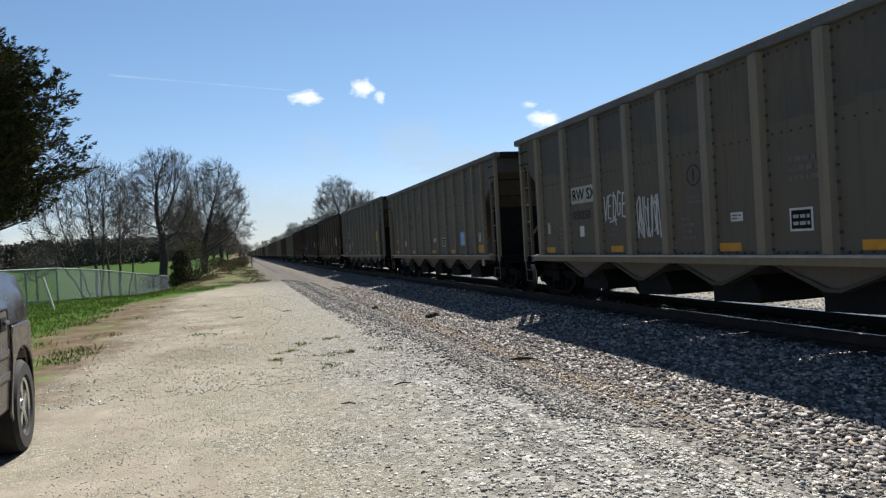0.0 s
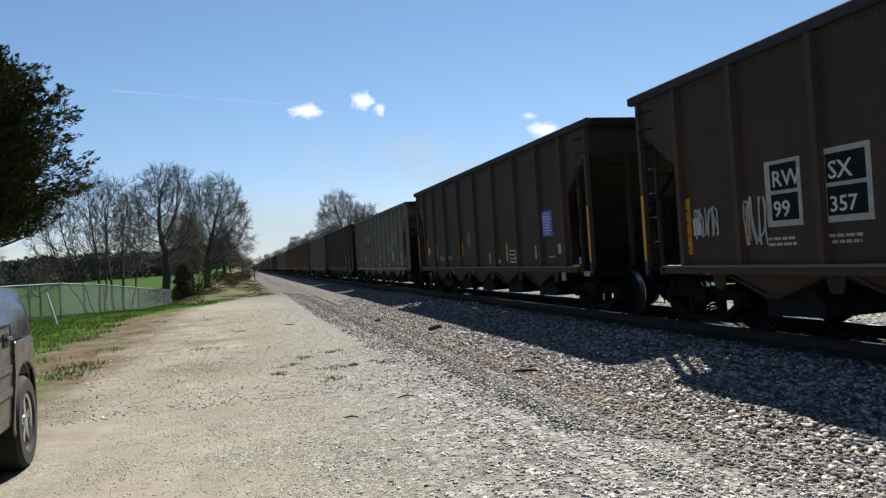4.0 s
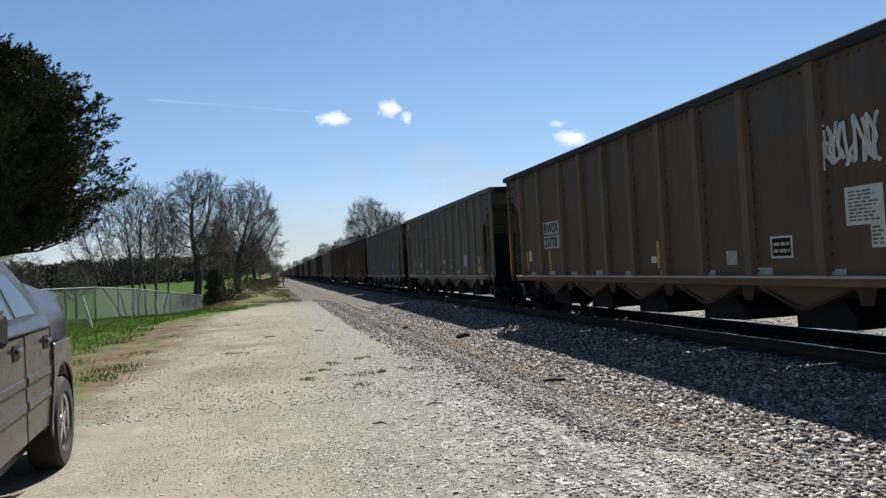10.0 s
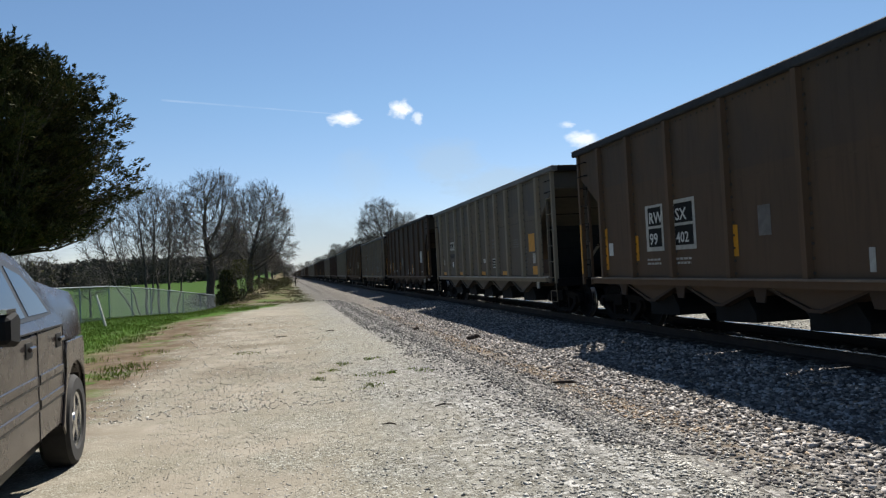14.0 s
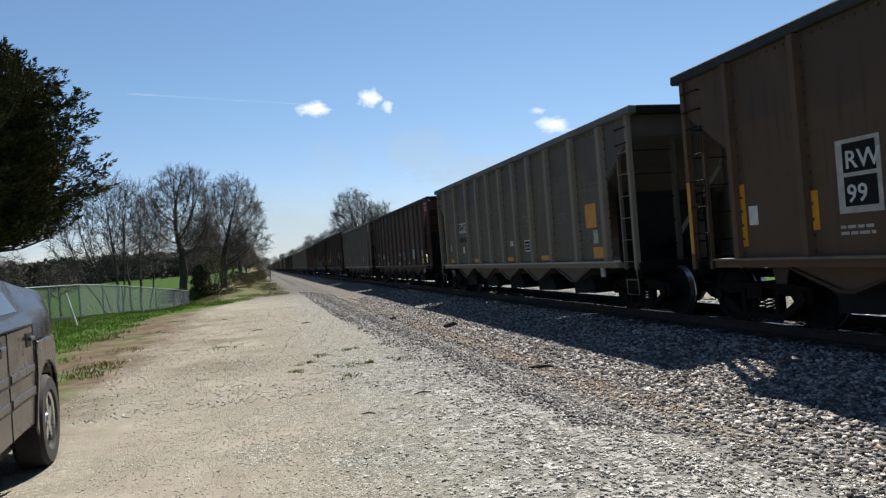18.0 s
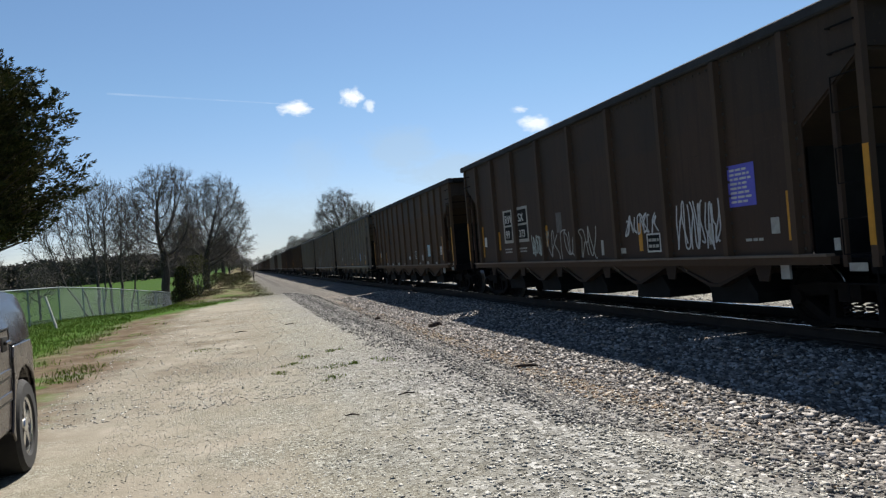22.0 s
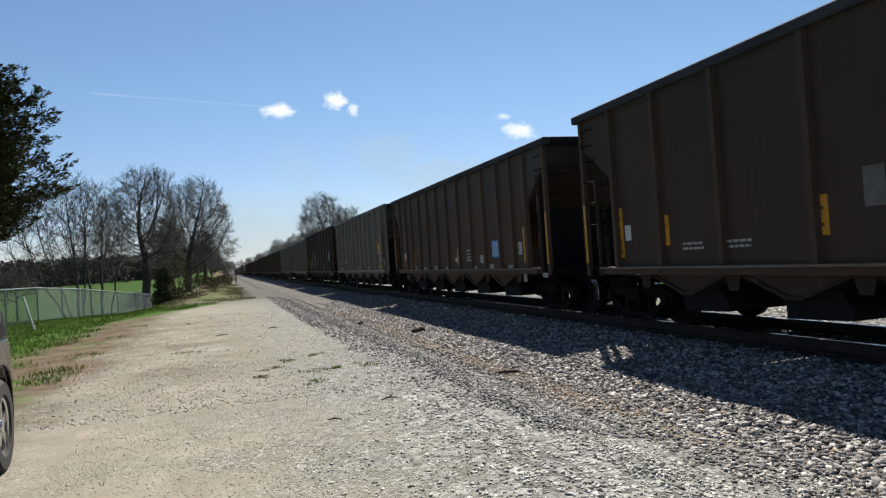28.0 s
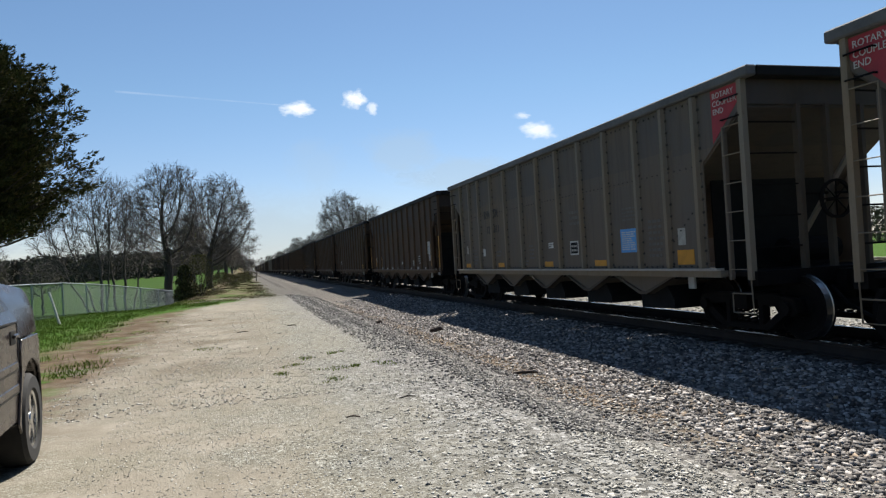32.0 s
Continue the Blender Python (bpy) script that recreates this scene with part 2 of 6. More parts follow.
RIB = {
    "A": car_paint("grey_post_paint", (0.199, 0.172, 0.134), (0.199, 0.145, 0.087), (0.180, 0.160, 0.128), 0.7),
    "S": car_paint("silver_post_paint", (0.196, 0.172, 0.130), (0.192, 0.147, 0.093), (0.182, 0.163, 0.130), 0.7),
    "B": car_paint("brown_post_paint", (0.080, 0.047, 0.025), (0.090, 0.051, 0.028), (0.069, 0.044, 0.026), 0.7),
    "T": car_paint("dusty_brown_post_paint", (0.138, 0.082, 0.045), (0.157, 0.091, 0.050), (0.121, 0.078, 0.046), 0.7),
    "C": car_paint("dark_post_paint", (0.060, 0.038, 0.023), (0.068, 0.040, 0.023), (0.051, 0.032, 0.021), 0.7),
    "R": car_paint("oxide_post_paint", (0.070, 0.038, 0.028), (0.076, 0.048, 0.032), (0.063, 0.042, 0.033), 0.7),
    "D": car_paint("brown_wide_post_paint", (0.090, 0.056, 0.032), (0.102, 0.060, 0.033), (0.080, 0.050, 0.030), 0.7),
}
# darker copies of the car paints, with the shade under and inside coloured in
UNDER_SHADE = {
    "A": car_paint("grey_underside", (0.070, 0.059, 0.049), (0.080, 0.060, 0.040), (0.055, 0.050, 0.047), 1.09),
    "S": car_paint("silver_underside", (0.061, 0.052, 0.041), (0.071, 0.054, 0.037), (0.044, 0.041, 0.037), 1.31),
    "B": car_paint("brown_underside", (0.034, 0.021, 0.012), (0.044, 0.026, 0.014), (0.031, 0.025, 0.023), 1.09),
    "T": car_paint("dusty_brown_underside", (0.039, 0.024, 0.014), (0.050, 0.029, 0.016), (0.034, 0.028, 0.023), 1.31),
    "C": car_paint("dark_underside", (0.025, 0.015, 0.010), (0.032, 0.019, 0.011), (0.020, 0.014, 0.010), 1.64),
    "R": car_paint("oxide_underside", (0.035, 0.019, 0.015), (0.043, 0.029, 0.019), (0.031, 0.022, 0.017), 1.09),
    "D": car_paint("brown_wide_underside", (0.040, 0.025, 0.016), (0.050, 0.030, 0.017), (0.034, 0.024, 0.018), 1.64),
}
CHORD = {k: plain("top_chord_dark", (0.04, 0.042, 0.048), 0.9, 0.0, 0.4, 1.2, 0.15) for k in "RBTC"}
CHORD.update({k: plain("top_chord_grey", (0.12, 0.122, 0.125), 0.8, 0.0, 0.35, 1.2, 0.2) for k in "AS"})
FLANGE = plain("worn_pale_lip", (0.36, 0.34, 0.30), 0.7, 0.0, 0.3, 2.5)
FLANGE_DARK = plain("worn_brown_lip", (0.15, 0.115, 0.085), 0.7, 0.0, 0.35, 2.5)
BOLT = plain("grimy_bolt_steel", (0.045, 0.04, 0.034), 0.8, 0.0, 0.4, 6)
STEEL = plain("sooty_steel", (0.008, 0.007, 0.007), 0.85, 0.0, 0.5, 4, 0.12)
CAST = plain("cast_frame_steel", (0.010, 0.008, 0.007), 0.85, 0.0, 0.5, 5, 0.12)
TREAD = plain("polished_tread_steel", (0.42, 0.40, 0.37), 0.28, 1.0, 0.2, 8)
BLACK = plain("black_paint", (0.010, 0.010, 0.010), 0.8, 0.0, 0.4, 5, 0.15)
YELLOW = plain("reflector_yellow", (0.50, 0.225, 0.012), 0.5, 0.0, 0.25, 6)
WHITE = plain("marking_white", (0.52, 0.52, 0.49), 0.6, 0.0, 0.25, 5)
BLUE = plain("placard_blue", (0.09, 0.30, 0.62), 0.5, 0.0, 0.2, 4)
TEAL = plain("placard_pale_blue", (0.22, 0.42, 0.52), 0.5, 0.0, 0.25, 4)
PALEYELLOW = plain("placard_pale_yellow", (0.36, 0.36, 0.13), 0.6, 0.0, 0.2, 4)
VIOLET = plain("placard_violet", (0.10, 0.10, 0.50), 0.5, 0.0, 0.2, 4)
RED = plain("corner_red", (0.30, 0.028, 0.038), 0.6, 0.0, 0.25, 3)
SCRAWL = plain("spray_white", (0.50, 0.50, 0.49), 0.7, 0.0, 0.4, 9)
PALEGREEN = plain("spray_pale_green", (0.42, 0.47, 0.43), 0.7, 0.0, 0.25, 5)
DIMPAINT = plain("faded_black_lettering", (0.03, 0.03, 0.03), 0.7, 0.0, 0.4, 7)
FAINT = plain("faded_grey_lettering", (0.12, 0.11, 0.10), 0.7, 0.0, 0.4, 7)
OLDWHITE = plain("dirty_white_lettering", (0.36, 0.35, 0.31), 0.7, 0.0, 0.35, 7)


# ---- the ground ----
def ground_z(x, y):
    """Height of the open ground: gravel drive, ditch, ballast bed, verge and fields."""
    prof = ((-3.2, 0.0), (1.9, 0.0), (2.6, -0.06), (3.5, -0.26), (4.4, -0.31), (5.2, -0.27), (6.9, -0.155), (9.9, -0.155),
            (11.2, -0.26), (13.5, -0.32), (17.0, -0.36), (60.0, -0.5))
    if x <= prof[0][0]:
        fall = smooth_step(30, 50, y) * smooth_step(-3.2, -5.2, x)
        z = -0.92 * fall - 0.3 * smooth_step(-9, -16, x)
        far = math.hypot(x * 0.6, y)
        z += 2.6 * smooth_step(120, 330, far) + 10 * smooth_step(420, 1500, far)
        return z
    z = prof[-1][1]
    for (a, za), (b, zb) in zip(prof, prof[1:]):
        if a <= x <= b:
            s = (x - a) / (b - a)
            s = s * s * (3 - 2 * s)
            z = za + (zb - za) * s
            break
    if x < 3.0 and y > 48:
        z -= 0.22 * smooth_step(48, 70, y)
    return z + (1.5 * smooth_step(150, 900, x) if x > 20 else 0.0)


def ground_rough(x, y):
    a = noise.noise(Vector((x * 0.9, y * 0.9, 0))) * 0.014 + noise.noise(Vector((x * 0.23, y * 0.23, 5))) * 0.03
    return a * (1.0 if not 6.5 < x < 10.3 else 0.3)


def spread(points):
    out = []
    for a, b, n in points:
        out += [a + (b - a) * k / n for k in range(n)]
    return out + [points[-1][1]]


XS = spread(((-3000, -300, 9), (-300, -60, 16), (-60, -12, 24), (-12, 17, 116), (17, 60, 18), (60, 300, 12), (300, 3000, 8)))
YS = spread(((-800, -60, 8), (-60, -6, 18), (-6, 30, 120), (30, 80, 70), (80, 400, 60), (400, 3000, 16)))
gv = [(x, y, ground_z(x, y) + (ground_rough(x, y) if abs(x) < 60 and y < 120 else 0)) for y in YS for x in XS]
nx = len(XS)
gf = [(j * nx + i, j * nx + i + 1, (j + 1) * nx + i + 1, (j + 1) * nx + i) for j in range(len(YS) - 1) for i in range(nx - 1)]


def turfy(m):
    return m.ramp(m.noise(0.9, 5), [(0.42, 0.0), (0.55, 1.0)])


def ground_material():
    m = Mat("ground_gravel_grass", 0.95, 0.0, 0.06)
    x, y = m.axis(0), m.axis(1)
    wob = m.math("MULTIPLY", m.math("SUBTRACT", m.noise(0.55, 4), 0.5), 1.7)
    wob2 = m.math("MULTIPLY", m.math("SUBTRACT", m.noise(2.3, 4), 0.5), 1.3)
    xw = m.math("ADD", x, m.math("ADD", wob, wob2))

    def band(lo, hi, soft):
        a = m.n.new("ShaderNodeMapRange")
        a.inputs["From Min"].default_value, a.inputs["From Max"].default_value = lo - soft, lo + soft
        m.l.new(xw, a.inputs["Value"])
        b = m.n.new("ShaderNodeMapRange")
        b.inputs["From Min"].default_value, b.inputs["From Max"].default_value = hi + soft, hi - soft
        m.l.new(xw, b.inputs["Value"])
        return m.math("MULTIPLY", a.outputs[0], b.outputs[0])

    def along(lo, hi, src=None):
        a = m.n.new("ShaderNodeMapRange")
        a.inputs["From Min"].default_value, a.inputs["From Max"].default_value = lo, hi
        m.l.new(y if src is None else src, a.inputs["Value"])
        return a.outputs[0]

    peb = m.n.new("ShaderNodeSeparateColor")
    m.l.new(m.voronoi(55), peb.inputs[0])
    peb2 = m.n.new("ShaderNodeSeparateColor")
    m.l.new(m.voronoi(17), peb2.inputs[0])
    fine, mid, big = m.noise(60, 4), m.noise(6, 5), m.noise(0.5, 5)
    chips = m.ramp(peb.outputs[0], [(0.0, (0.081, 0.074, 0.056)), (0.4, (0.171, 0.162, 0.130)), (0.75, (0.235, 0.229, 0.191)), (1.0, (0.444, 0.444, 0.393))])
    sand = m.ramp(mid, [(0.3, (0.176, 0.156, 0.115)), (0.7, (0.252, 0.229, 0.176))])
    c = m.mix(m.ramp(m.noise(1.1, 5), [(0.3, 0.4), (0.6, 1.0)]), sand, chips)
    wheel = m.math("MAXIMUM", band(-1.75, -0.55, 0.35), m.math("MULTIPLY", band(0.0, 0.7, 0.3), along(4, 14)))
    c = m.mix(m.math("MULTIPLY", wheel, 0.55), c, sand)
    # packed earth where vehicles turn, with an uneven edge
    packed = m.math("MULTIPLY", band(-4.0, 0.35, 0.6), m.ramp(m.noise(0.75, 6), [(0.40, 0.15), (0.56, 1.0)]))
    earth = m.ramp(m.noise(2.2, 6), [(0.3, (0.188, 0.163, 0.126)), (0.55, (0.252, 0.223, 0.178)), (0.75, (0.312, 0.284, 0.234))])
    c = m.mix(m.math("MULTIPLY", packed, 0.85), c, earth)
    brown = m.math("MULTIPLY", m.math("MULTIPLY", band(-5.0, 0.2, 0.8), m.math("MULTIPLY", along(7.5, 11.5), m.math("SUBTRACT", 1.0, along(22, 30)))), m.ramp(m.noise(0.6, 6), [(0.42, 0.0), (0.6, 0.75)]))
    c = m.mix(brown, c, m.ramp(m.noise(4.5, 6), [(0.3, (0.088, 0.070, 0.048)), (0.7, (0.185, 0.156, 0.115))]))
    pale = m.ramp(peb2.outputs[0], [(0.0, (0.084, 0.079, 0.070)), (0.4, (0.185, 0.180, 0.165)), (0.8, (0.268, 0.262, 0.245)), (1.0, (0.440, 0.431, 0.409))])
    c = m.mix(m.math("MULTIPLY", band(1.3, 40, 0.9), m.math("SUBTRACT", 1.0, m.math("MULTIPLY", along(8, 13), 0.75))), c, pale)
    dark = m.ramp(peb2.outputs[1], [(0.0, (0.067, 0.064, 0.063)), (0.5, (0.152, 0.144, 0.136)), (1.0, (0.323, 0.308, 0.282))])
    c = m.mix(m.math("MULTIPLY", m.math("MULTIPLY", band(2.15, 3.6, 0.35), along(5.0, 9.0)), 0.9), c, dark)
    c = m.mix(m.math("MULTIPLY", m.math("MULTIPLY", band(1.6, 4.9, 0.4), along(14, 30)), 0.8), c, dark)
    stone = m.ramp(peb2.outputs[2], [(0.0, (0.046, 0.041, 0.037)), (0.5, (0.112, 0.102, 0.092)), (1.0, (0.250, 0.228, 0.204))])
    c = m.mix(band(3.45, 11.3, 0.4), c, stone)
    rust = m.ramp(mid, [(0.3, (0.165, 0.115, 0.070)), (0.7, (0.265, 0.205, 0.135))])
    c = m.mix(m.math("MULTIPLY", m.math("MULTIPLY", band(3.5, 4.5, 0.45), m.ramp(m.noise(1.6, 5), [(0.45, 0.05), (0.62, 0.85)])), m.math("MULTIPLY", along(4, 7), m.math("SUBTRACT", 1.0, along(20, 45)))), c, rust)
    worn = m.ramp(m.noise(4, 5), [(0.3, (0.052, 0.047, 0.041)), (0.7, (0.108, 0.100, 0.088))])
    c = m.mix(m.math("MULTIPLY", m.math("MULTIPLY", along(30, 42), band(-1.0, 4.2, 0.6)), 0.8), c, worn)
    # the drive's far part fades into grass, dirt and dry weeds
    dry = m.ramp(mid, [(0.3, (0.100, 0.077, 0.048)), (0.7, (0.188, 0.148, 0.094))])
    dirt = m.ramp(m.noise(3.5, 6), [(0.3, (0.054, 0.038, 0.023)), (0.7, (0.134, 0.096, 0.061))])
    grass = m.ramp(m.noise(9, 4), [(0.3, (0.027, 0.066, 0.004)), (0.7, (0.054, 0.120, 0.010))])
    verge = m.mix(m.ramp(m.noise(0.5, 5), [(0.46, 0.0), (0.58, 0.8)]), m.mix(m.ramp(m.noise(0.9, 4), [(0.4, 0.0), (0.6, 1.0)]), dirt, dry), grass)
    yw = m.math("ADD", y, m.math("MULTIPLY", wob, 2.5))
    c = m.mix(m.math("MULTIPLY", along(36, 41, yw), band(-80, 1.0, 0.7)), c, verge)
    c = m.mix(m.math("MULTIPLY", band(-80, -2.3, 0.5), m.ramp(m.noise(1.3, 5), [(0.32, 0.45), (0.5, 1.0)])), c, m.mix(m.ramp(m.noise(1.1, 5), [(0.5, 0.0), (0.62, 0.9)]), dirt, m.mix(turfy(m), dry, grass)))
    field = m.mix(m.ramp(big, [(0.55, 0.0), (0.75, 0.25)]), grass, dry)
    # the grass edge swings across the drive's far end
    xg = m.math("SUBTRACT", xw, m.math("MULTIPLY", along(26, 35), 3.6))
    edge = m.n.new("ShaderNodeMapRange")
    edge.inputs["From Min"].default_value, edge.inputs["From Max"].default_value = -3.8, -4.6
    m.l.new(xg, edge.inputs["Value"])
    near = m.math("MULTIPLY", edge.outputs[0], m.math("SUBTRACT", 1.0, along(35, 38, yw)))
    c = m.mix(m.math("MULTIPLY", near, m.ramp(m.noise(1.4, 4), [(0.3, 0.55), (0.5, 1.0)])), c, field)
    c = m.mix(band(-9000, -6.0, 0.6), c, m.mix(1.0, field, (0.66, 0.68, 0.6), "MULTIPLY"))
    c = m.mix(band(16.0, 9000, 0.8), c, field)
    m.colour(c)
    coarse = m.math("MULTIPLY", m.math("SUBTRACT", 0.42, m.voronoi(17, out="Distance")), band(2.0, 16, 0.8))
    chip = m.math("MULTIPLY", m.math("SUBTRACT", 0.42, m.voronoi(55, out="Distance")), m.math("SUBTRACT", 0.45, m.math("MULTIPLY", packed, 0.35)))
    m.bump(m.math("ADD", m.math("ADD", m.math("MULTIPLY", coarse, 0.7), chip), m.math("MULTIPLY", fine, 0.35)), 0.85, 0.022)
    return m.m


me = bpy.data.meshes.new("ground")
me.from_pydata(gv, [], gf)
me.polygons.foreach_set("use_smooth", [True] * len(me.polygons))
me.materials.append(ground_material())
tagged(new("ground", me), "gravel drive, grass verge, ballast bed and green fields", "ground", kind="structure")


# ---- loose stones ----
def stones(name, label, spots, mat, squash=0.62, proud=0.18):
    """Many small angular stones in one mesh. spots: rows of x, y, size."""
    iv = np.array([(x, y, z) for x in (-0.68, 0.68) for y in (-0.68, 0.68) for z in (-0.68, 0.68)])
    it = np.array([(0, 1, 3), (0, 3, 2), (4, 6, 7), (4, 7, 5), (0, 4, 5), (0, 5, 1), (2, 3, 7), (2, 7, 6), (0, 2, 6), (0, 6, 4), (1, 5, 7), (1, 7, 3)])
    rng = np.random.default_rng(len(spots))
    n, k = len(spots), len(iv)
    s = np.array(spots)
    z = np.array([ground_z(a, b) + ground_rough(a, b) for a, b in s[:, :2]])
    v = iv[None] * rng.uniform(0.55, 1.3, (n, k, 3)) * rng.uniform(0.6, 1.45, (n, 1, 3))
    v[:, :, 2] *= squash
    a, b = rng.uniform(0, 6.283, n), rng.uniform(-0.7, 0.7, n)
    ca, sa, cb, sb = np.cos(a), np.sin(a), np.cos(b), np.sin(b)
    x, y, w = v[:, :, 0], v[:, :, 1], v[:, :, 2]
    x, w = x * cb[:, None] + w * sb[:, None], w * cb[:, None] - x * sb[:, None]
    x, y = x * ca[:, None] - y * sa[:, None], x * sa[:, None] + y * ca[:, None]
    r = s[:, 2][:, None] * 0.5
    p = np.stack([x * r + s[:, 0][:, None], y * r + s[:, 1][:, None], w * r + z[:, None] + r * proud], -1).reshape(-1, 3)
    t = (it[None] + (np.arange(n) * k)[:, None, None]).reshape(-1)
    me = bpy.data.meshes.new(name)
    me.vertices.add(len(p))
    me.vertices.foreach_set("co", p.astype(np.float32).ravel())
    me.loops.add(len(t))
    me.loops.foreach_set("vertex_index", t.astype(np.int32))
    me.polygons.add(len(t) // 3)
    me.polygons.foreach_set("loop_start", np.arange(0, len(t), 3, dtype=np.int32))
    me.update(calc_edges=True)
    me.validate()
    me.materials.append(mat)
    return tagged(new(name, me), label, "stones", kind="stuff")


def stone_mat(name, stops):
    m = Mat(name, 0.92, 0.0, 0.25)
    c = m.ramp(m.random(True), stops)
    k = m.ramp(m.noise(45, 4), [(0.3, 0.75), (0.7, 1.15)])
    return m.colour(m.mix(1.0, c, k, "MULTIPLY")).bump(m.noise(70, 3), 0.4, 0.004).m


BALLAST = stone_mat("ballast_stone", [(0.0, (0.050, 0.046, 0.043)), (0.35, (0.125, 0.114, 0.106)), (0.7, (0.250, 0.230, 0.212)), (0.93, (0.480, 0.448, 0.418)), (1.0, (0.33, 0.24, 0.155))])
PALE = stone_mat("pale_gravel_stone", [(0.0, (0.185, 0.175, 0.150)), (0.5, (0.315, 0.300, 0.264)), (1.0, (0.52, 0.50, 0.452))])
SLATE = stone_mat("dark_gravel_stone", [(0.0, (0.057, 0.055, 0.055)), (0.5, (0.133, 0.128, 0.121)), (0.85, (0.247, 0.235, 0.216)), (1.0, (0.437, 0.419, 0.387))])

rng = np.random.default_rng(5)


def scatter(n, x0, x1, y0, y1, s0, s1, keep=lambda x, y: True, near=1.6):
    """More of them towards y0."""
    out = []
    for _ in range(n):
        x, y = rng.uniform(x0, x1), y0 + (y1 - y0) * rng.uniform() ** near
        if keep(x, y):
            out.append((x, y, rng.uniform(s0, s1)))
    return out


stones("ballast_stones", "angular grey ballast stones on the track bed's shoulder",
       scatter(44000, 4.1, 7.35, 2.4, 34, 0.035, 0.078) + scatter(4500, 3.3, 4.6, 2.6, 30, 0.025, 0.06)
       + scatter(3500, 7.9, 11.3, 6, 40, 0.04, 0.08), BALLAST)
RUSTY = stone_mat("rust_stained_stone", [(0.0, (0.14, 0.098, 0.062)), (0.5, (0.27, 0.195, 0.130)), (0.85, (0.40, 0.335, 0.26)), (1.0, (0.55, 0.51, 0.45))])
stones("rust_stained_stones", "rust-stained stones along the foot of the ballast",
       scatter(5500, 3.6, 4.5, 6.2, 30, 0.02, 0.05, lambda x, y: noise.noise(Vector((x * 1.6, y * 0.7, 4))) + 0.25 * rng.normal() > 0.02), RUSTY)
stones("pale_stones", "pale crushed limestone on the drive's edge",
       scatter(15000, 0.0, 4.3, 2.6, 9.5, 0.016, 0.044, lambda x, y: x > 1.1 + (y - 2.6) * 0.2 + 0.55 * rng.normal())
       + scatter(22000, -1.4, 3.2, 2.6, 12, 0.006, 0.02) + scatter(4000, -2.5, 2.4, 8, 26, 0.015, 0.04)
       + scatter(6000, 10.2, 15.5, 6, 40, 0.04, 0.09), PALE, 0.42, 0.08)
stones("dark_stones", "dark grey crushed stone along the edge of the drive",
       scatter(17000, 1.9, 3.7, 5.4, 40, 0.02, 0.048, lambda x, y: x > 2.75 - min(0.9, (y - 5.4) * 0.07) + 0.5 * noise.noise(Vector((x * 2, y * 0.8, 2))) + 0.25 * rng.normal() and x < 3.7 - max(0, 8 - y) * 0.05), SLATE)


# ---- the track ----
XC = 8.4
RAILTOP = 0.05


def rail_mat():
    m = Mat("rail_steel", 0.6, 0.0, 0.4)
    shine = m.math("GREATER_THAN", m.axis(2), RAILTOP - 0.006)
    m.colour(m.mix(shine, m.ramp(m.noise(5, 4), [(0.3, (0.012, 0.009, 0.008)), (0.7, (0.03, 0.021, 0.016))]), (0.30, 0.295, 0.285)))
    m.l.new(shine, m.b.inputs["Metallic"])
    m.rough(m.ramp(shine, [(0.0, 0.8), (1.0, 0.25)]))
    return m.m


RAILM = rail_mat()
for side in (-1, 1):
    c = XC + side * 0.7535
    z = RAILTOP
    prof = [(c - 0.075, z - 0.185), (c + 0.075, z - 0.185), (c + 0.075, z - 0.172), (c + 0.01, z - 0.15), (c + 0.01, z - 0.045),
            (c + 0.038, z - 0.035), (c + 0.038, z - 0.006), (c + 0.03, z), (c - 0.03, z), (c - 0.038, z - 0.006), (c - 0.038, z - 0.035),
            (c - 0.01, z - 0.045), (c - 0.01, z - 0.15), (c - 0.075, z - 0.172)]
    g = Geo()
    g.prism(prof, -300, 1400, "y")
    solid("rail", g, RAILM, "rusty steel rail with a polished running face", "rail", "rails of the track", "structure")
TIE = plain("weathered_tie_wood", (0.04, 0.033, 0.027), 0.9, 0.0, 0.4, 3)
tie = Geo().box(-1.3, 1.3, -0.11, 0.11, -0.1, 0.075).mesh("tie", TIE, 0.008)
for k in range(130):
    ob = new("railway_tie", tie)
    ob.matrix_basis = pose(XC + random.uniform(-0.03, 0.03), -8 + k * 0.5, -0.215, 0, 0, random.uniform(-1, 1))
    tagged(ob, "weathered timber railway tie bedded in ballast", "railway tie", "ties of the track", "structure")
far_ties = Geo()
for k in range(640):
    far_ties.box(XC - 1.3, XC + 1.3, 57 + k * 0.5 - 0.11, 57 + k * 0.5 + 0.11, -0.3, -0.14)
solid("distant_ties", far_ties, TIE, "distant railway ties under the train", "railway tie", "", "stuff", fix=False)


# ---- the coal train ----
HALF = 7.325          # half the body's length
SX = 1.55             # the side sheet's plane
TOPS = {"A": 3.91, "R": 3.91, "B": 3.95, "T": 3.98, "S": 3.97, "C": 4.08}   # above the rail
SILL = 1.0
END = HALF - 0.17     # the end posts
PITCH = 16.15         # from car to car
V = 17.5              # metres a second towards the camera
SIDE = Matrix(((0, 0, -1, 0), (-1, 0, 0, 0), (0, 1, 0, 0), (0, 0, 0, 1)))   # lettering on the side that faces the drive
texts = {}


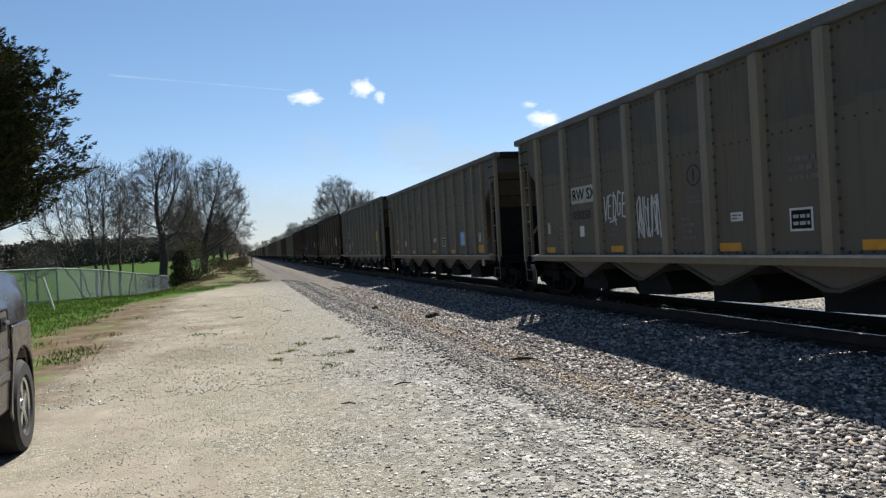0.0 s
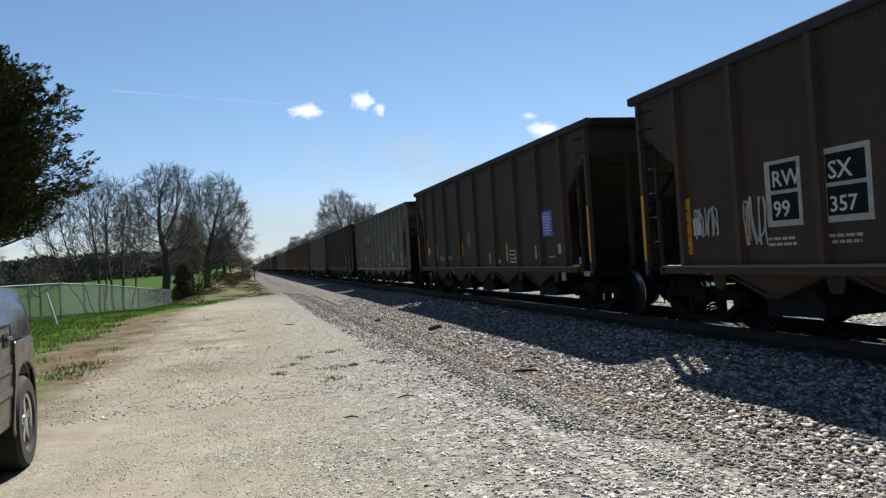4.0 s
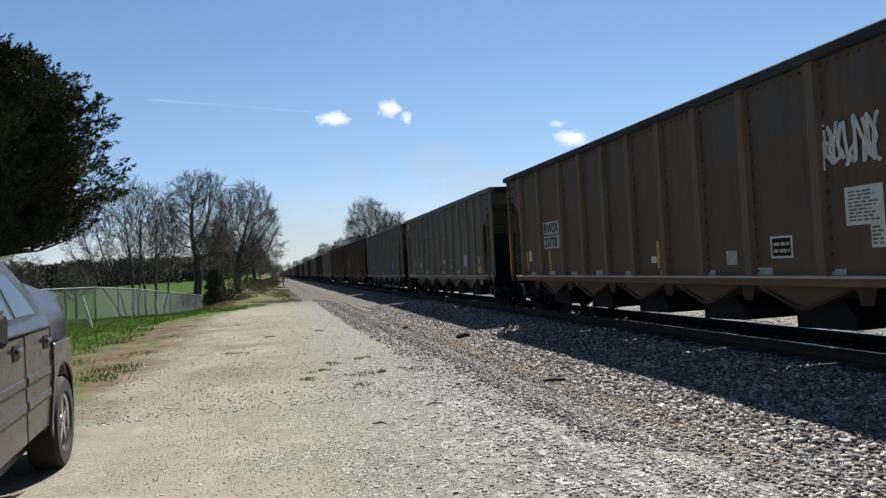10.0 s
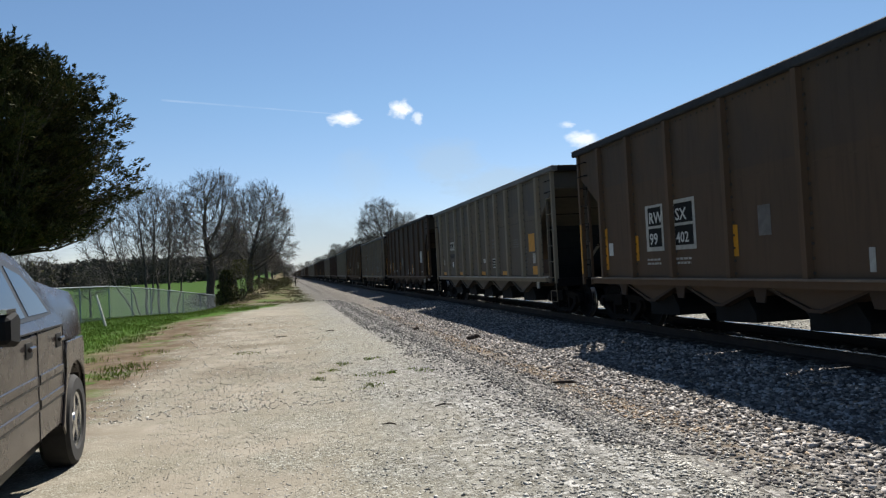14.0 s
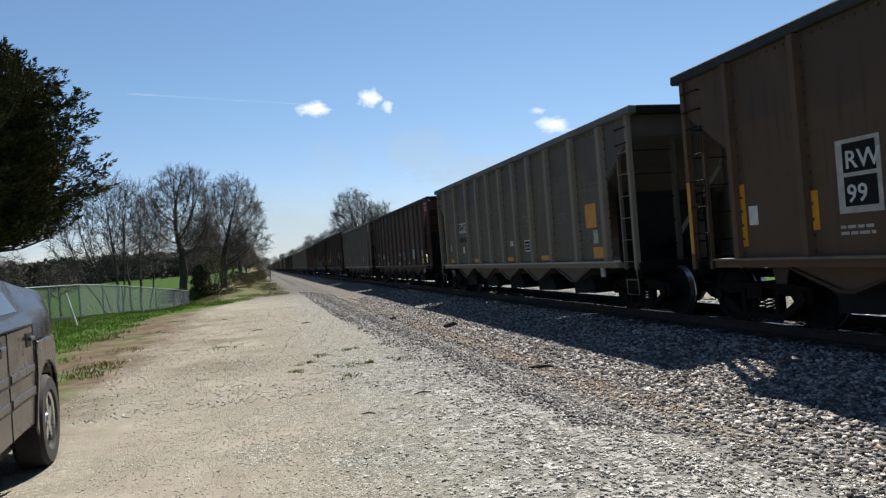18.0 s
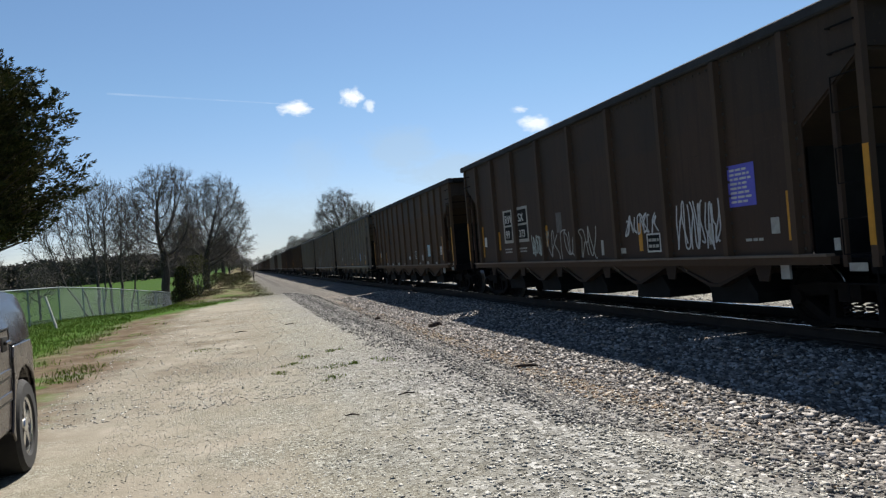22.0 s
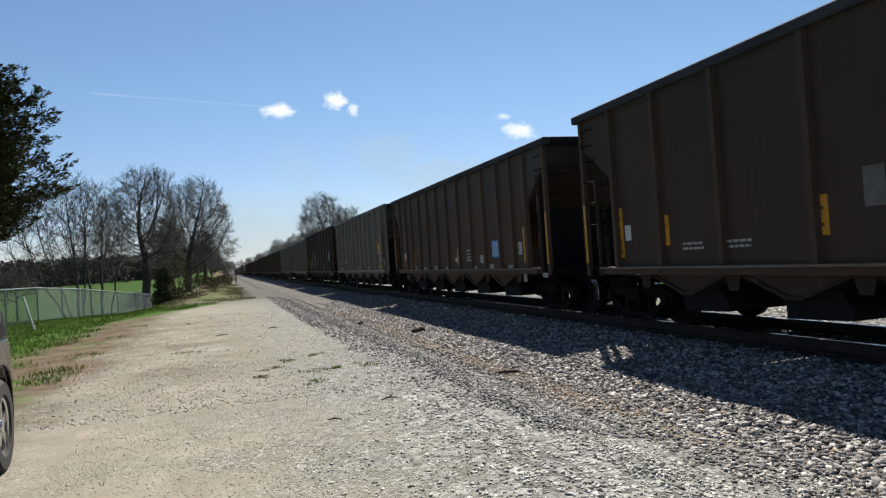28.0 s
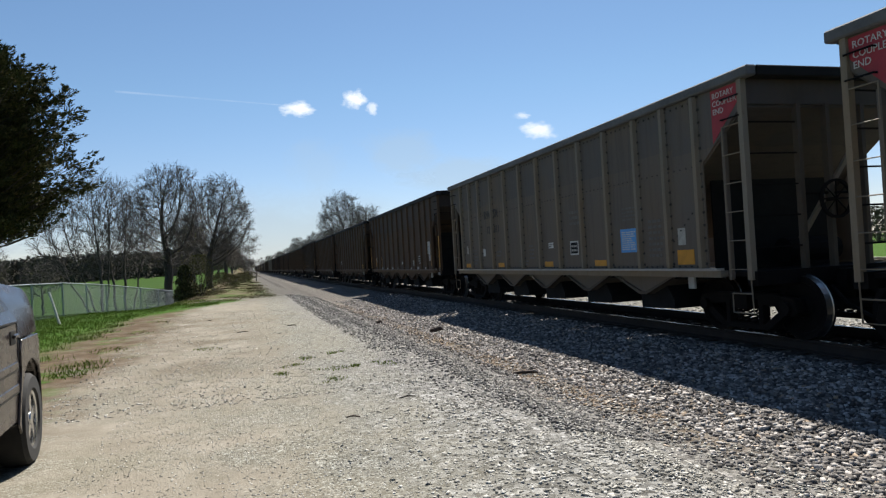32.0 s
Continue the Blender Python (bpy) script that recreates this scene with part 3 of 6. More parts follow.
def text_mesh(string, size, mat, bold=0.0):
    key = (string, round(size, 3), mat.name)
    if key not in texts:
        cu = bpy.data.curves.new("lettering", "FONT")
        cu.body, cu.size, cu.extrude, cu.offset, cu.resolution_u = string, size, 0.002, bold, 2
        ob = bpy.data.objects.new("lettering", cu)
        me = bpy.data.meshes.new_from_object(ob)
        me.transform(SIDE)
        me.materials.clear()
        me.materials.append(mat)
        bpy.data.objects.remove(ob)
        texts[key] = me
    return texts[key]


def letter(car, string, d, z, size, mat, out=0.0, label="", bold=0.004):
    """Lettering that begins d metres from the car's rear end, with its foot at z."""
    return part("lettering", text_mesh(string, size, mat, bold), mat, car, label, (-SX - 0.008 - out, HALF - d, z - RAILTOP))


plates = {}


def plate(car, name, d0, d1, z0, z1, mat, label="", out=0.0, x=None):
    """A flat marking on the side sheet."""
    key = (name, round(d1 - d0, 3), round(z1 - z0, 3), mat.name)
    if key not in plates:
        plates[key] = Geo().box(-0.005, 0, -(d1 - d0) / 2, (d1 - d0) / 2, -(z1 - z0) / 2, (z1 - z0) / 2).mesh(name, mat)
    return part(name, plates[key], mat, car, label, ((-SX if x is None else x) - out, HALF - (d0 + d1) / 2, (z0 + z1) / 2 - RAILTOP))


bars_cache = {}


def bars(car, d0, d1, z0, z1, n, mat, out=0.006, ragged=True):
    """Lines of small writing that cannot be read."""
    key = (round(d1 - d0, 3), round(z1 - z0, 3), n, mat.name)
    if key not in bars_cache:
        g, r = Geo(), random.Random(int((d1 - d0) * 1000) + n)
        h = (z1 - z0) / n
        for k in range(n):
            w = (d1 - d0) * (r.uniform(0.7, 1.0) if ragged else 1.0)
            a = 0.0
            while a < w - 0.01:
                b = min(w, a + r.uniform(0.05, 0.14))
                g.box(-0.003, 0, -b, -a, (z1 - z0) - (k + 0.8) * h, (z1 - z0) - (k + 0.3) * h)
                a = b + 0.025
        bars_cache[key] = g.mesh("small_print", mat, fix=False)
    return part("small_print", bars_cache[key], mat, car, "", (-SX - out, HALF - d0, z0 - RAILTOP))


def stroke(g, pts, w, x):
    """A sprayed line as a thin ribbon; points of (d, z)."""
    for k, ((a, b), (c, e)) in enumerate(zip(pts, pts[1:])):
        n = math.hypot(c - a, e - b) or 1
        x -= 0.00035
        u, v_ = -(e - b) / n * w / 2, (c - a) / n * w / 2
        ex, ey = (c - a) / n * w * 0.3, (e - b) / n * w * 0.3
        q = [(a - ex + u, b - ey + v_), (c + ex + u, e + ey + v_), (c + ex - u, e + ey - v_), (a - ex - u, b - ey - v_)]
        g.prism([(HALF - d, z) for d, z in q], x - 0.0002, x, "x")


def scrawl(car, d0, d1, z0, z1, mat, seed, marks=5, w=0.03, label="loose white spray-paint tag"):
    """A tag that cannot be read: looping strokes."""
    g, r = Geo(), random.Random(seed)
    for k in range(marks):
        a = d0 + (d1 - d0) * (k + 0.1) / marks
        b = d0 + (d1 - d0) * (k + 1.05) / marks
        pts, n = [], r.randint(8, 11)
        ph, up = r.uniform(0, 6), r.choice((-1, 1))
        for i in range(n + 1):
            s = i / n
            pts.append((a + (b - a) * (0.5 + 0.5 * math.sin(ph + s * r.uniform(3.5, 6.5))),
                        z0 + (z1 - z0) * min(1, max(0, 0.5 + up * 0.48 * math.cos(s * 9.0 + r.uniform(-0.5, 0.5)) + r.uniform(-0.1, 0.1)))))
        fine = []
        for i in range(len(pts) - 1):
            p0, p1, p2, p3 = pts[max(0, i - 1)], pts[i], pts[i + 1], pts[min(len(pts) - 1, i + 2)]
            for q in (0.0, 0.25, 0.5, 0.75):
                fine.append(tuple(0.5 * (2 * p1[j] + (p2[j] - p0[j]) * q + (2 * p0[j] - 5 * p1[j] + 4 * p2[j] - p3[j]) * q * q + (3 * p1[j] - p0[j] - 3 * p2[j] + p3[j]) * q ** 3) for j in (0, 1)))
        stroke(g, fine + pts[-1:], w, -SX - 0.004 - 0.0115 * (k % 2))
    return part("spray_tag", g, mat, car, label, fix=False)


def hopper_template(kind, full=True):
    """An open-top coal hopper, rear end at +y, built round its centre at rail-top height 0."""
    paint, rib = PAINT[kind], RIB[kind]
    car = new("hopper_car")
    under = UNDER_SHADE[kind]
    kind = "C" if kind == "D" else kind
    TOP = TOPS[kind]
    post_w, post_p = {"A": (0.11, 0.075), "R": (0.10, 0.075), "B": (0.13, 0.07), "T": (0.20, 0.085), "S": (0.22, 0.09), "C": (0.13, 0.09)}[kind]
    rows = {"S": (1.1, 2.2, 3.37, 4.75, 6.1), "T": (1.1, 2.2, 3.37, 4.75, 6.1), "C": (1.64, 3.28, 4.73, 6.05)}.get(kind, (1.1, 2.2, 3.28, 4.37, 5.25, 6.1))
    posts = [-o for o in rows[::-1]] + [0.0] + list(rows)
    e0 = 1.11                                    # from the end post to the full side
    lo, hi = -HALF + e0, HALF - e0
    for s in (-1, 1):
        g = Geo()
        g.prism([(lo, SILL), (hi, SILL), (hi, 2.70), (END, 3.40), (END, TOP - 0.12), (-END, TOP - 0.12), (-END, 3.40), (lo, 2.70)], s * (SX - 0.02), s * SX, "x")
        part("side_sheet", g, paint, car)
        if full and s < 0:
            g = Geo()
            for k in range(int((hi - lo) / 0.16)):
                yy = lo + 0.1 + k * 0.16
                g.box(-SX - 0.014, -SX, yy - 0.015, yy + 0.015, TOP - 0.24, TOP - 0.21)
                if kind in "AS":
                    g.box(-SX - 0.014, -SX, yy - 0.015, yy + 0.015, SILL + 0.08, SILL + 0.11)
                    g.box(-SX - 0.012, -SX, yy - 0.011, yy + 0.011, 2.66, 2.682)
            if kind in "AS":
                for k in range(9):
                    for y0_, dr in ((hi - 0.12, -1), (lo + 0.12, 1)):
                        yy, zz = y0_ + dr * 0.105 * k, 2.1 - 0.085 * k
                        g.box(-SX - 0.012, -SX, yy - 0.013, yy + 0.013, zz, zz + 0.026)
            tagged(part("bolt_row", g, BOLT, car, "rows of dark bolts", fix=False), kind="stuff")
            g = Geo()
            g.box(-SX - 0.0015, -SX + 0.004, lo, hi, 2.62, 2.64)
            part("weld_seam", g, paint, car)
    # side posts: a hat section with its flanges
    hat = Geo()
    w, p = post_w / 2, post_p
    hat.prism([(-w, 0), (-w * 0.72, -p), (w * 0.72, -p), (w, 0)], SILL + 0.03, TOP - 0.16, "z")
    hat.v = [(y_, x_, z_) for x_, y_, z_ in hat.v]
    for k in range(14):
        for q in (-1, 1):
            zz = SILL + 0.12 + k * 0.2
            hat.box(-0.018, 0, q * (w + 0.024) - 0.017, q * (w + 0.024) + 0.017, zz, zz + 0.036) if full else None
    post = hat.mesh("side_post", rib)
    post.materials.append(BOLT)
    for f in post.polygons:
        if f.index >= 6:
            f.material_index = 1
    if full:
        for at in posts:
            part("side_post", post, rib, car, "", (-SX, at, 0))
    else:
        g = Geo()
        for at in posts:
            g.box(-SX - p, -SX, at - w, at + w, SILL, TOP - 0.16)
        part("side_framing", g, rib, car, fix=False)
    g = Geo()
    for at in posts:
        g.box(SX, SX + p, at - w, at + w, SILL, TOP - 0.16)
    part("far_side_framing", g, rib, car, fix=False)
    # top chord and bottom sill
    for s in (-1, 1):
        g = Geo()
        g.box(s * SX - 0.085, s * SX + 0.085, -HALF - 0.06, HALF + 0.06, TOP - 0.15, TOP)
        part("top_chord", g, CHORD[kind], car, bevel=0.02)
        g = Geo()
        g.box(s * SX - 0.07, s * SX + 0.07, lo - 0.35, hi + 0.35, SILL - 0.07, SILL + 0.03)
        part("side_sill", g, rib, car)
        g = Geo().box(s * SX - 0.075 if s < 0 else SX, s * SX if s < 0 else SX + 0.075, lo - 0.35, hi + 0.35, SILL + 0.033, SILL + 0.066)
        g.v = [(x_ + s * 0.05 if abs(x_) > SX + 0.01 else x_, y_, z_) for x_, y_, z_ in g.v]
        part("sill_flange", g, FLANGE if kind in "AST" else FLANGE_DARK, car, "pale lip along the sill")
    for s in (-1, 1):
        g = Geo()
        g.box(-SX + 0.09, SX - 0.09, min(s * (END - 0.03), s * (HALF + 0.06)), max(s * (END - 0.03), s * (HALF + 0.06)), TOP - 0.15, TOP)
        part("end_chord", g, BLACK, car, bevel=0.015)
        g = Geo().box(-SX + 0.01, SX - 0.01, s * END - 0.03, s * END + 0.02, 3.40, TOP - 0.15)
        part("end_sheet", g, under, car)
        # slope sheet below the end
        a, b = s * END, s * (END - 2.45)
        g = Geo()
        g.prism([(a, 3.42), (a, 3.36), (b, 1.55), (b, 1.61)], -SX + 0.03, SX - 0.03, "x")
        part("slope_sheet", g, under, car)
        # one black sheet for the bulkhead and the deep shade below the slope sheet
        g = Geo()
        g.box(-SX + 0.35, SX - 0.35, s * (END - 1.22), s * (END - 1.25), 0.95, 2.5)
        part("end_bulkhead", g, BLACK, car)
        if not full:
            continue
        for q in (-1, 1):
            g = Geo()
            g.box(q * SX - 0.045, q * SX + 0.045, a - 0.045, a + 0.045, SILL - 0.1, TOP - 0.15)
            part("corner_post", g, rib, car)
            g = Geo()
            g.box(q * SX - 0.03, q * SX + 0.03, s * (END - 0.42) - 0.03, s * (END - 0.42) + 0.03, SILL - 0.1, 3.06)
            part("ladder_post", g, paint, car)
            path, ends = [], (a, s * (END - 0.42))
            for k in range(6):
                zz = SILL + 2.15 - 0.42 * k
                path += [(q * (SX + 0.03), ends[k % 2], zz), (q * (SX + 0.03), ends[1 - k % 2], zz)]
            path += [(q * (SX + 0.01), ends[0], SILL - 0.58), (q * (SX + 0.01), ends[1], SILL - 0.58), (q * (SX + 0.01), ends[1], SILL - 0.30), (q * (SX + 0.01), ends[0], SILL - 0.30)]
            g = Geo().tube(path, 0.012, 5)
            part("ladder", g, STEEL if kind in "CBRT" else rib, car, "side ladder with round rungs")
        for zz in (TOP - 0.36, TOP - 0.66):
            y1, y2 = a - s * 0.02, s * (END - 0.40)
            part("grab_iron", Geo().tube([(-SX, y1, zz), (-SX - 0.06, y1, zz), (-SX - 0.06, y2, zz), (-SX, y2, zz)], 0.013, 5), STEEL, car)
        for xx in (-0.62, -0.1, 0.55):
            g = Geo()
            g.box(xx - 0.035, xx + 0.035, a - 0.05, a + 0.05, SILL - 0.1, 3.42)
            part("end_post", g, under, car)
        path, ends = [], (-SX, -0.55)
        for k in range(5):
            zz = SILL + 0.35 + 0.45 * k
            path += [(ends[k % 2], a, zz), (ends[1 - k % 2], a, zz)]
        part("end_ladder", Geo().tube(path, 0.013, 5), STEEL, car)
        part("cross_rod", Geo().tube([(-0.55, a, 2.1), (0.36, a, 2.1)], 0.02, 5), STEEL, car)
        g = Geo()
        m = Matrix.Translation((-0.02, a - s * 0.06, 2.2)) @ Matrix.Rotation(radians(38), 4, "Y")
        g.box(-0.03, 0.03, -0.03, 0.03, -0.95, 0.95, m)
        part("end_brace", g, rib if kind in "AS" else STEEL, car)
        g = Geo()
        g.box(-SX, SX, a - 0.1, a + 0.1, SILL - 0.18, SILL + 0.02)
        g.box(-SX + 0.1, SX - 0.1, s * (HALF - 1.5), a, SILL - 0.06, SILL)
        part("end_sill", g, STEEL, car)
        if s == -1:
            g = Geo().box(-SX - 0.01, -SX + 0.03, a + 1.32, a + 1.47, 0.74, 0.93)
            part("sill_bracket", g, FLANGE, car, "pale square bracket under the sill")
            g = Geo()
            g.lathe([(-0.02, 0.25), (0.02, 0.25), (0.02, 0.29), (-0.02, 0.29)], 20, "y", (-0.15, a - 0.16, 2.0))
            for k in range(4):
                t = math.pi * k / 4
                g.tube([(-0.15 + 0.27 * math.cos(t), a - 0.16, 2.0 + 0.27 * math.sin(t)), (-0.15 - 0.27 * math.cos(t), a - 0.16, 2.0 - 0.27 * math.sin(t))], 0.012, 4)
            g.tube([(-0.15, a, 2.0), (-0.15, a - 0.16, 2.0)], 0.03, 6)
            part("brake_wheel", g, STEEL, car, "dark spoked brake wheel")
        g = Geo()
        g.lathe([(-0.5, 0.02), (-0.5, 0.2), (0.5, 0.2), (0.5, 0.02)], 14, "x", (0.35, s * (HALF - 1.1), 1.28))
        part("brake_cylinder", g, STEEL, car)
    # centre sill and couplers
    g = Geo()
    g.box(-0.17, 0.17, -HALF - 0.1, HALF + 0.1, 0.66, 0.98)
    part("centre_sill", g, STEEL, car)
    for s in (-1, 1):
        g = Geo()
        a = s * (HALF + 0.1)
        g.box(-0.11, 0.11, a, a + s * 0.45, 0.72, 0.94)
        g.prism([(-0.18, a + s * 0.4), (0.2, a + s * 0.4), (0.2, a + s * 0.62), (0.03, a + s * 0.68), (-0.02, a + s * 0.52), (-0.18, a + s * 0.66)], 0.66, 0.99, "z")
        part("coupler", g, CAST, car, bevel=0.015)
        g = Geo()
        pts = [(-0.35, a - s * 0.1, 0.75), (-0.38, a + s * 0.2, 0.5), (-0.3, a + s * 0.5, 0.33), (-0.15, a + s * 0.63, 0.36)]
        g.tube(pts, 0.028, 6)
        part("air_hose", g, BLACK, car)
    # hopper pockets: five troughs with their gates
    n, first, last = 5, -HALF + 2.0, HALF - 2.0
    step = (last - first) / n
    for k in range(n):
        a, b = first + k * step, first + (k + 1) * step
        mid, zt = (a + b) / 2, 0.60
        g = Geo()
        g.prism([(a + 0.02, SILL - 0.05), (b - 0.02, SILL - 0.05), (mid + 0.12, zt), (mid - 0.12, zt)], -SX + 0.08, SX - 0.08, "x")
        pocket = part("hopper_pocket", g, paint, car)
        if full:
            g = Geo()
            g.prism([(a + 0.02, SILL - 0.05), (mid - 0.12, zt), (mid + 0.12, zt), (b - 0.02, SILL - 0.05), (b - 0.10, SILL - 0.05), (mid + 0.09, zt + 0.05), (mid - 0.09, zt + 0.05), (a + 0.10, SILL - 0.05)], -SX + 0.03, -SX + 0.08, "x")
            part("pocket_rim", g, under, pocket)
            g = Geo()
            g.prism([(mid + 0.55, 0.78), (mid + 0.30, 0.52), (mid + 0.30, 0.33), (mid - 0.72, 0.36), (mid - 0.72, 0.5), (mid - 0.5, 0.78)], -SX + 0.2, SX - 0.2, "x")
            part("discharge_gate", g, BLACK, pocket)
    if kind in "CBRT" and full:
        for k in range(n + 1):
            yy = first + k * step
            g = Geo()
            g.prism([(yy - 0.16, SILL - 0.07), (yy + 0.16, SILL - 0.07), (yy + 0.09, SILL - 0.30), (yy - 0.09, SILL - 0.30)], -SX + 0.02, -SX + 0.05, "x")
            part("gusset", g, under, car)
    # bogies
    for s in (-1, 1):
        yc = s * (HALF - 0.98)
        g = Geo()
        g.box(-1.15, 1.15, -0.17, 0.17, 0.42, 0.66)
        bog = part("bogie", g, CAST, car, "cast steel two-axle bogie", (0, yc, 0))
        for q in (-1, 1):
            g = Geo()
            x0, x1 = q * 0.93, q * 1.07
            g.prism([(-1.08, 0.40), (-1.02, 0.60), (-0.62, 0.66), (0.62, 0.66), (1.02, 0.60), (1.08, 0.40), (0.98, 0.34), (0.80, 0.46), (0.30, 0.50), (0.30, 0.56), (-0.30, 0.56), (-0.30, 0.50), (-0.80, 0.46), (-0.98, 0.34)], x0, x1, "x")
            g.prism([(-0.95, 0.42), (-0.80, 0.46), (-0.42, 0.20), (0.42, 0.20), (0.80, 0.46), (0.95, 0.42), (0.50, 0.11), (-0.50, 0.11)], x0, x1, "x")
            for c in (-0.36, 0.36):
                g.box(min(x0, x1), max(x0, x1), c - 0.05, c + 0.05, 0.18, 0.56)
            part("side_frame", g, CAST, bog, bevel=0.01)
            if full:
                for c in (-0.17, 0.0, 0.17):
                    g = Geo()
                    g.tube([(q * 1.0 + 0.055 * math.cos(i * 0.9), c + 0.055 * math.sin(i * 0.9), 0.20 + i * 0.0076) for i in range(30)], 0.014, 4)
                    part("spring", g, CAST, bog)
                for c in (-0.89, 0.89):
                    g = Geo()
                    g.lathe([(q * 0.98, 0.005), (q * 0.98, 0.10), (q * 1.13, 0.095), (q * 1.13, 0.005)], 12, "x", (0, c, 0.457))
                    part("bearing_cap", g, CAST, bog)
        for c in (-0.89, 0.89):
            g = Geo()
            for q in (-1, 1):
                g.lathe([(q * 0.685, 0.05), (q * 0.685, 0.482), (q * 0.715, 0.475), (q * 0.722, 0.459), (q * 0.82, 0.455), (q * 0.82, 0.37), (q * 0.79, 0.35), (q * 0.775, 0.16), (q * 0.83, 0.13), (q * 0.83, 0.05)], 30, "x")
            g.tube([(-1.0, 0, 0), (1.0, 0, 0)], 0.08, 8)
            for k in range(4):
                t = k * math.pi / 2
                g.box(-0.786, -0.770, 0.27 * math.cos(t) - 0.03, 0.27 * math.cos(t) + 0.03, 0.27 * math.sin(t) - 0.03, 0.27 * math.sin(t) + 0.03)
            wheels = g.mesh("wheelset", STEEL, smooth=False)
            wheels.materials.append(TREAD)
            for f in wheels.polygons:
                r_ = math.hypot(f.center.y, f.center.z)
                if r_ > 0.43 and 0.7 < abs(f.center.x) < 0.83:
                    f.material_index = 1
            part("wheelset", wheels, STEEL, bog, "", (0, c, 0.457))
    g = Geo()
    g.tube([(-SX + 0.12, lo, 0.9), (-SX + 0.12, hi, 0.9)], 0.02, 5)
    part("brake_pipe", g, STEEL, car)
    return car


LABELS = {
    "A": "weathered grey steel open-top coal hopper car on the rails",
    "R": "oxide-brown steel open-top coal hopper car with red corners",
    "S": "silver-grey open-top coal hopper car with broad side posts",
    "T": "dusty brown open-top coal hopper car with broad side posts",
    "B": "dusty brown steel open-top coal hopper car with narrow posts",
    "C": "dark brown steel open-top coal hopper car with wide panels",
    "D": "dusty brown steel open-top coal hopper car with wide panels",
}
# number, kind, and how far the car's rear end stands from an even spacing
KINDS = dict(zip(range(-1, 37), "ASASDCC" + "AB" + "STTT" + "AABD" + "SCADS" + "RACC" + "BAASB" + "CBSCAAB"))
SHIFT = ((-2, 0.0), (2, 0.1), (4, 0.1), (6, 0.45), (8, 0.65), (12, 0.7), (13, 0.68), (14, 1.95), (16, 1.75), (19, 1.95), (22, 1.85), (26, 1.78), (29, 1.72), (32, 1.4), (35, 1.2), (80, 1.2))


def shift(n):
    for (a, sa), (b, sb) in zip(SHIFT, SHIFT[1:]):
        if a <= n <= b:
            return sa + (sb - sa) * (n - a) / (b - a)
    return 0.0


train = []
bare = {}
rt = random.Random(11)
for n in range(-1, 76):
    kind = KINDS.get(n) or rt.choice("ASCBCAB")
    full = n < 42
    if (kind, full) not in bare:
        bare[(kind, full)] = hopper_template(kind, full)
        car = bare[(kind, full)]
    else:
        car = None
    train.append([n, kind, full, car])
for row in train:
    n, kind, full, car = row
    y0 = 16.06 + n * PITCH + shift(n) - HALF * (1.085 if n == 14 else 1.0)
    if car is None:
        car = copy_thing(bare[(kind, full)], pose(XC, y0, RAILTOP))
    else:
        car.matrix_basis = pose(XC, y0, RAILTOP)
    row[3] = car
    row.append(y0)
    if n in (2, 14, 19, 26, 32):
        car.scale = {2: (1, 1, 1.012), 14: (1, 1.085, 1), 19: (1, 1, 1.008), 26: (1, 1, 1.015), 32: (1, 1, 1.012)}[n]
    tagged(car, LABELS[kind], "hopper car", "hopper cars of the coal train")
cars = {row[0]: row[3] for row in train}


# ---- markings on the cars ----
def box_frame(car, d0, d1, z0, z1):
    """The small white-framed data box that every car carries."""
    plate(car, "data_plate", d0, d1, z0, z1, WHITE, "white-framed black data plate")
    plate(car, "plate_face", d0 + 0.03, d1 - 0.03, z0 + 0.03, z1 - 0.03, BLACK, "", 0.003)
    bars(car, d0 + 0.06, d1 - 0.05, z0 + 0.06, z1 - 0.06, 2, OLDWHITE, 0.0085, False)


def placard(car, d0, d1, z0, z1, mat, ink, n=7):
    plate(car, "placard", d0, d1, z0, z1, mat, "rectangular notice with lines of small print")
    bars(car, d0 + 0.05, d1 - 0.05, z0 + 0.04, z1 - 0.04, n, ink, 0.0055)


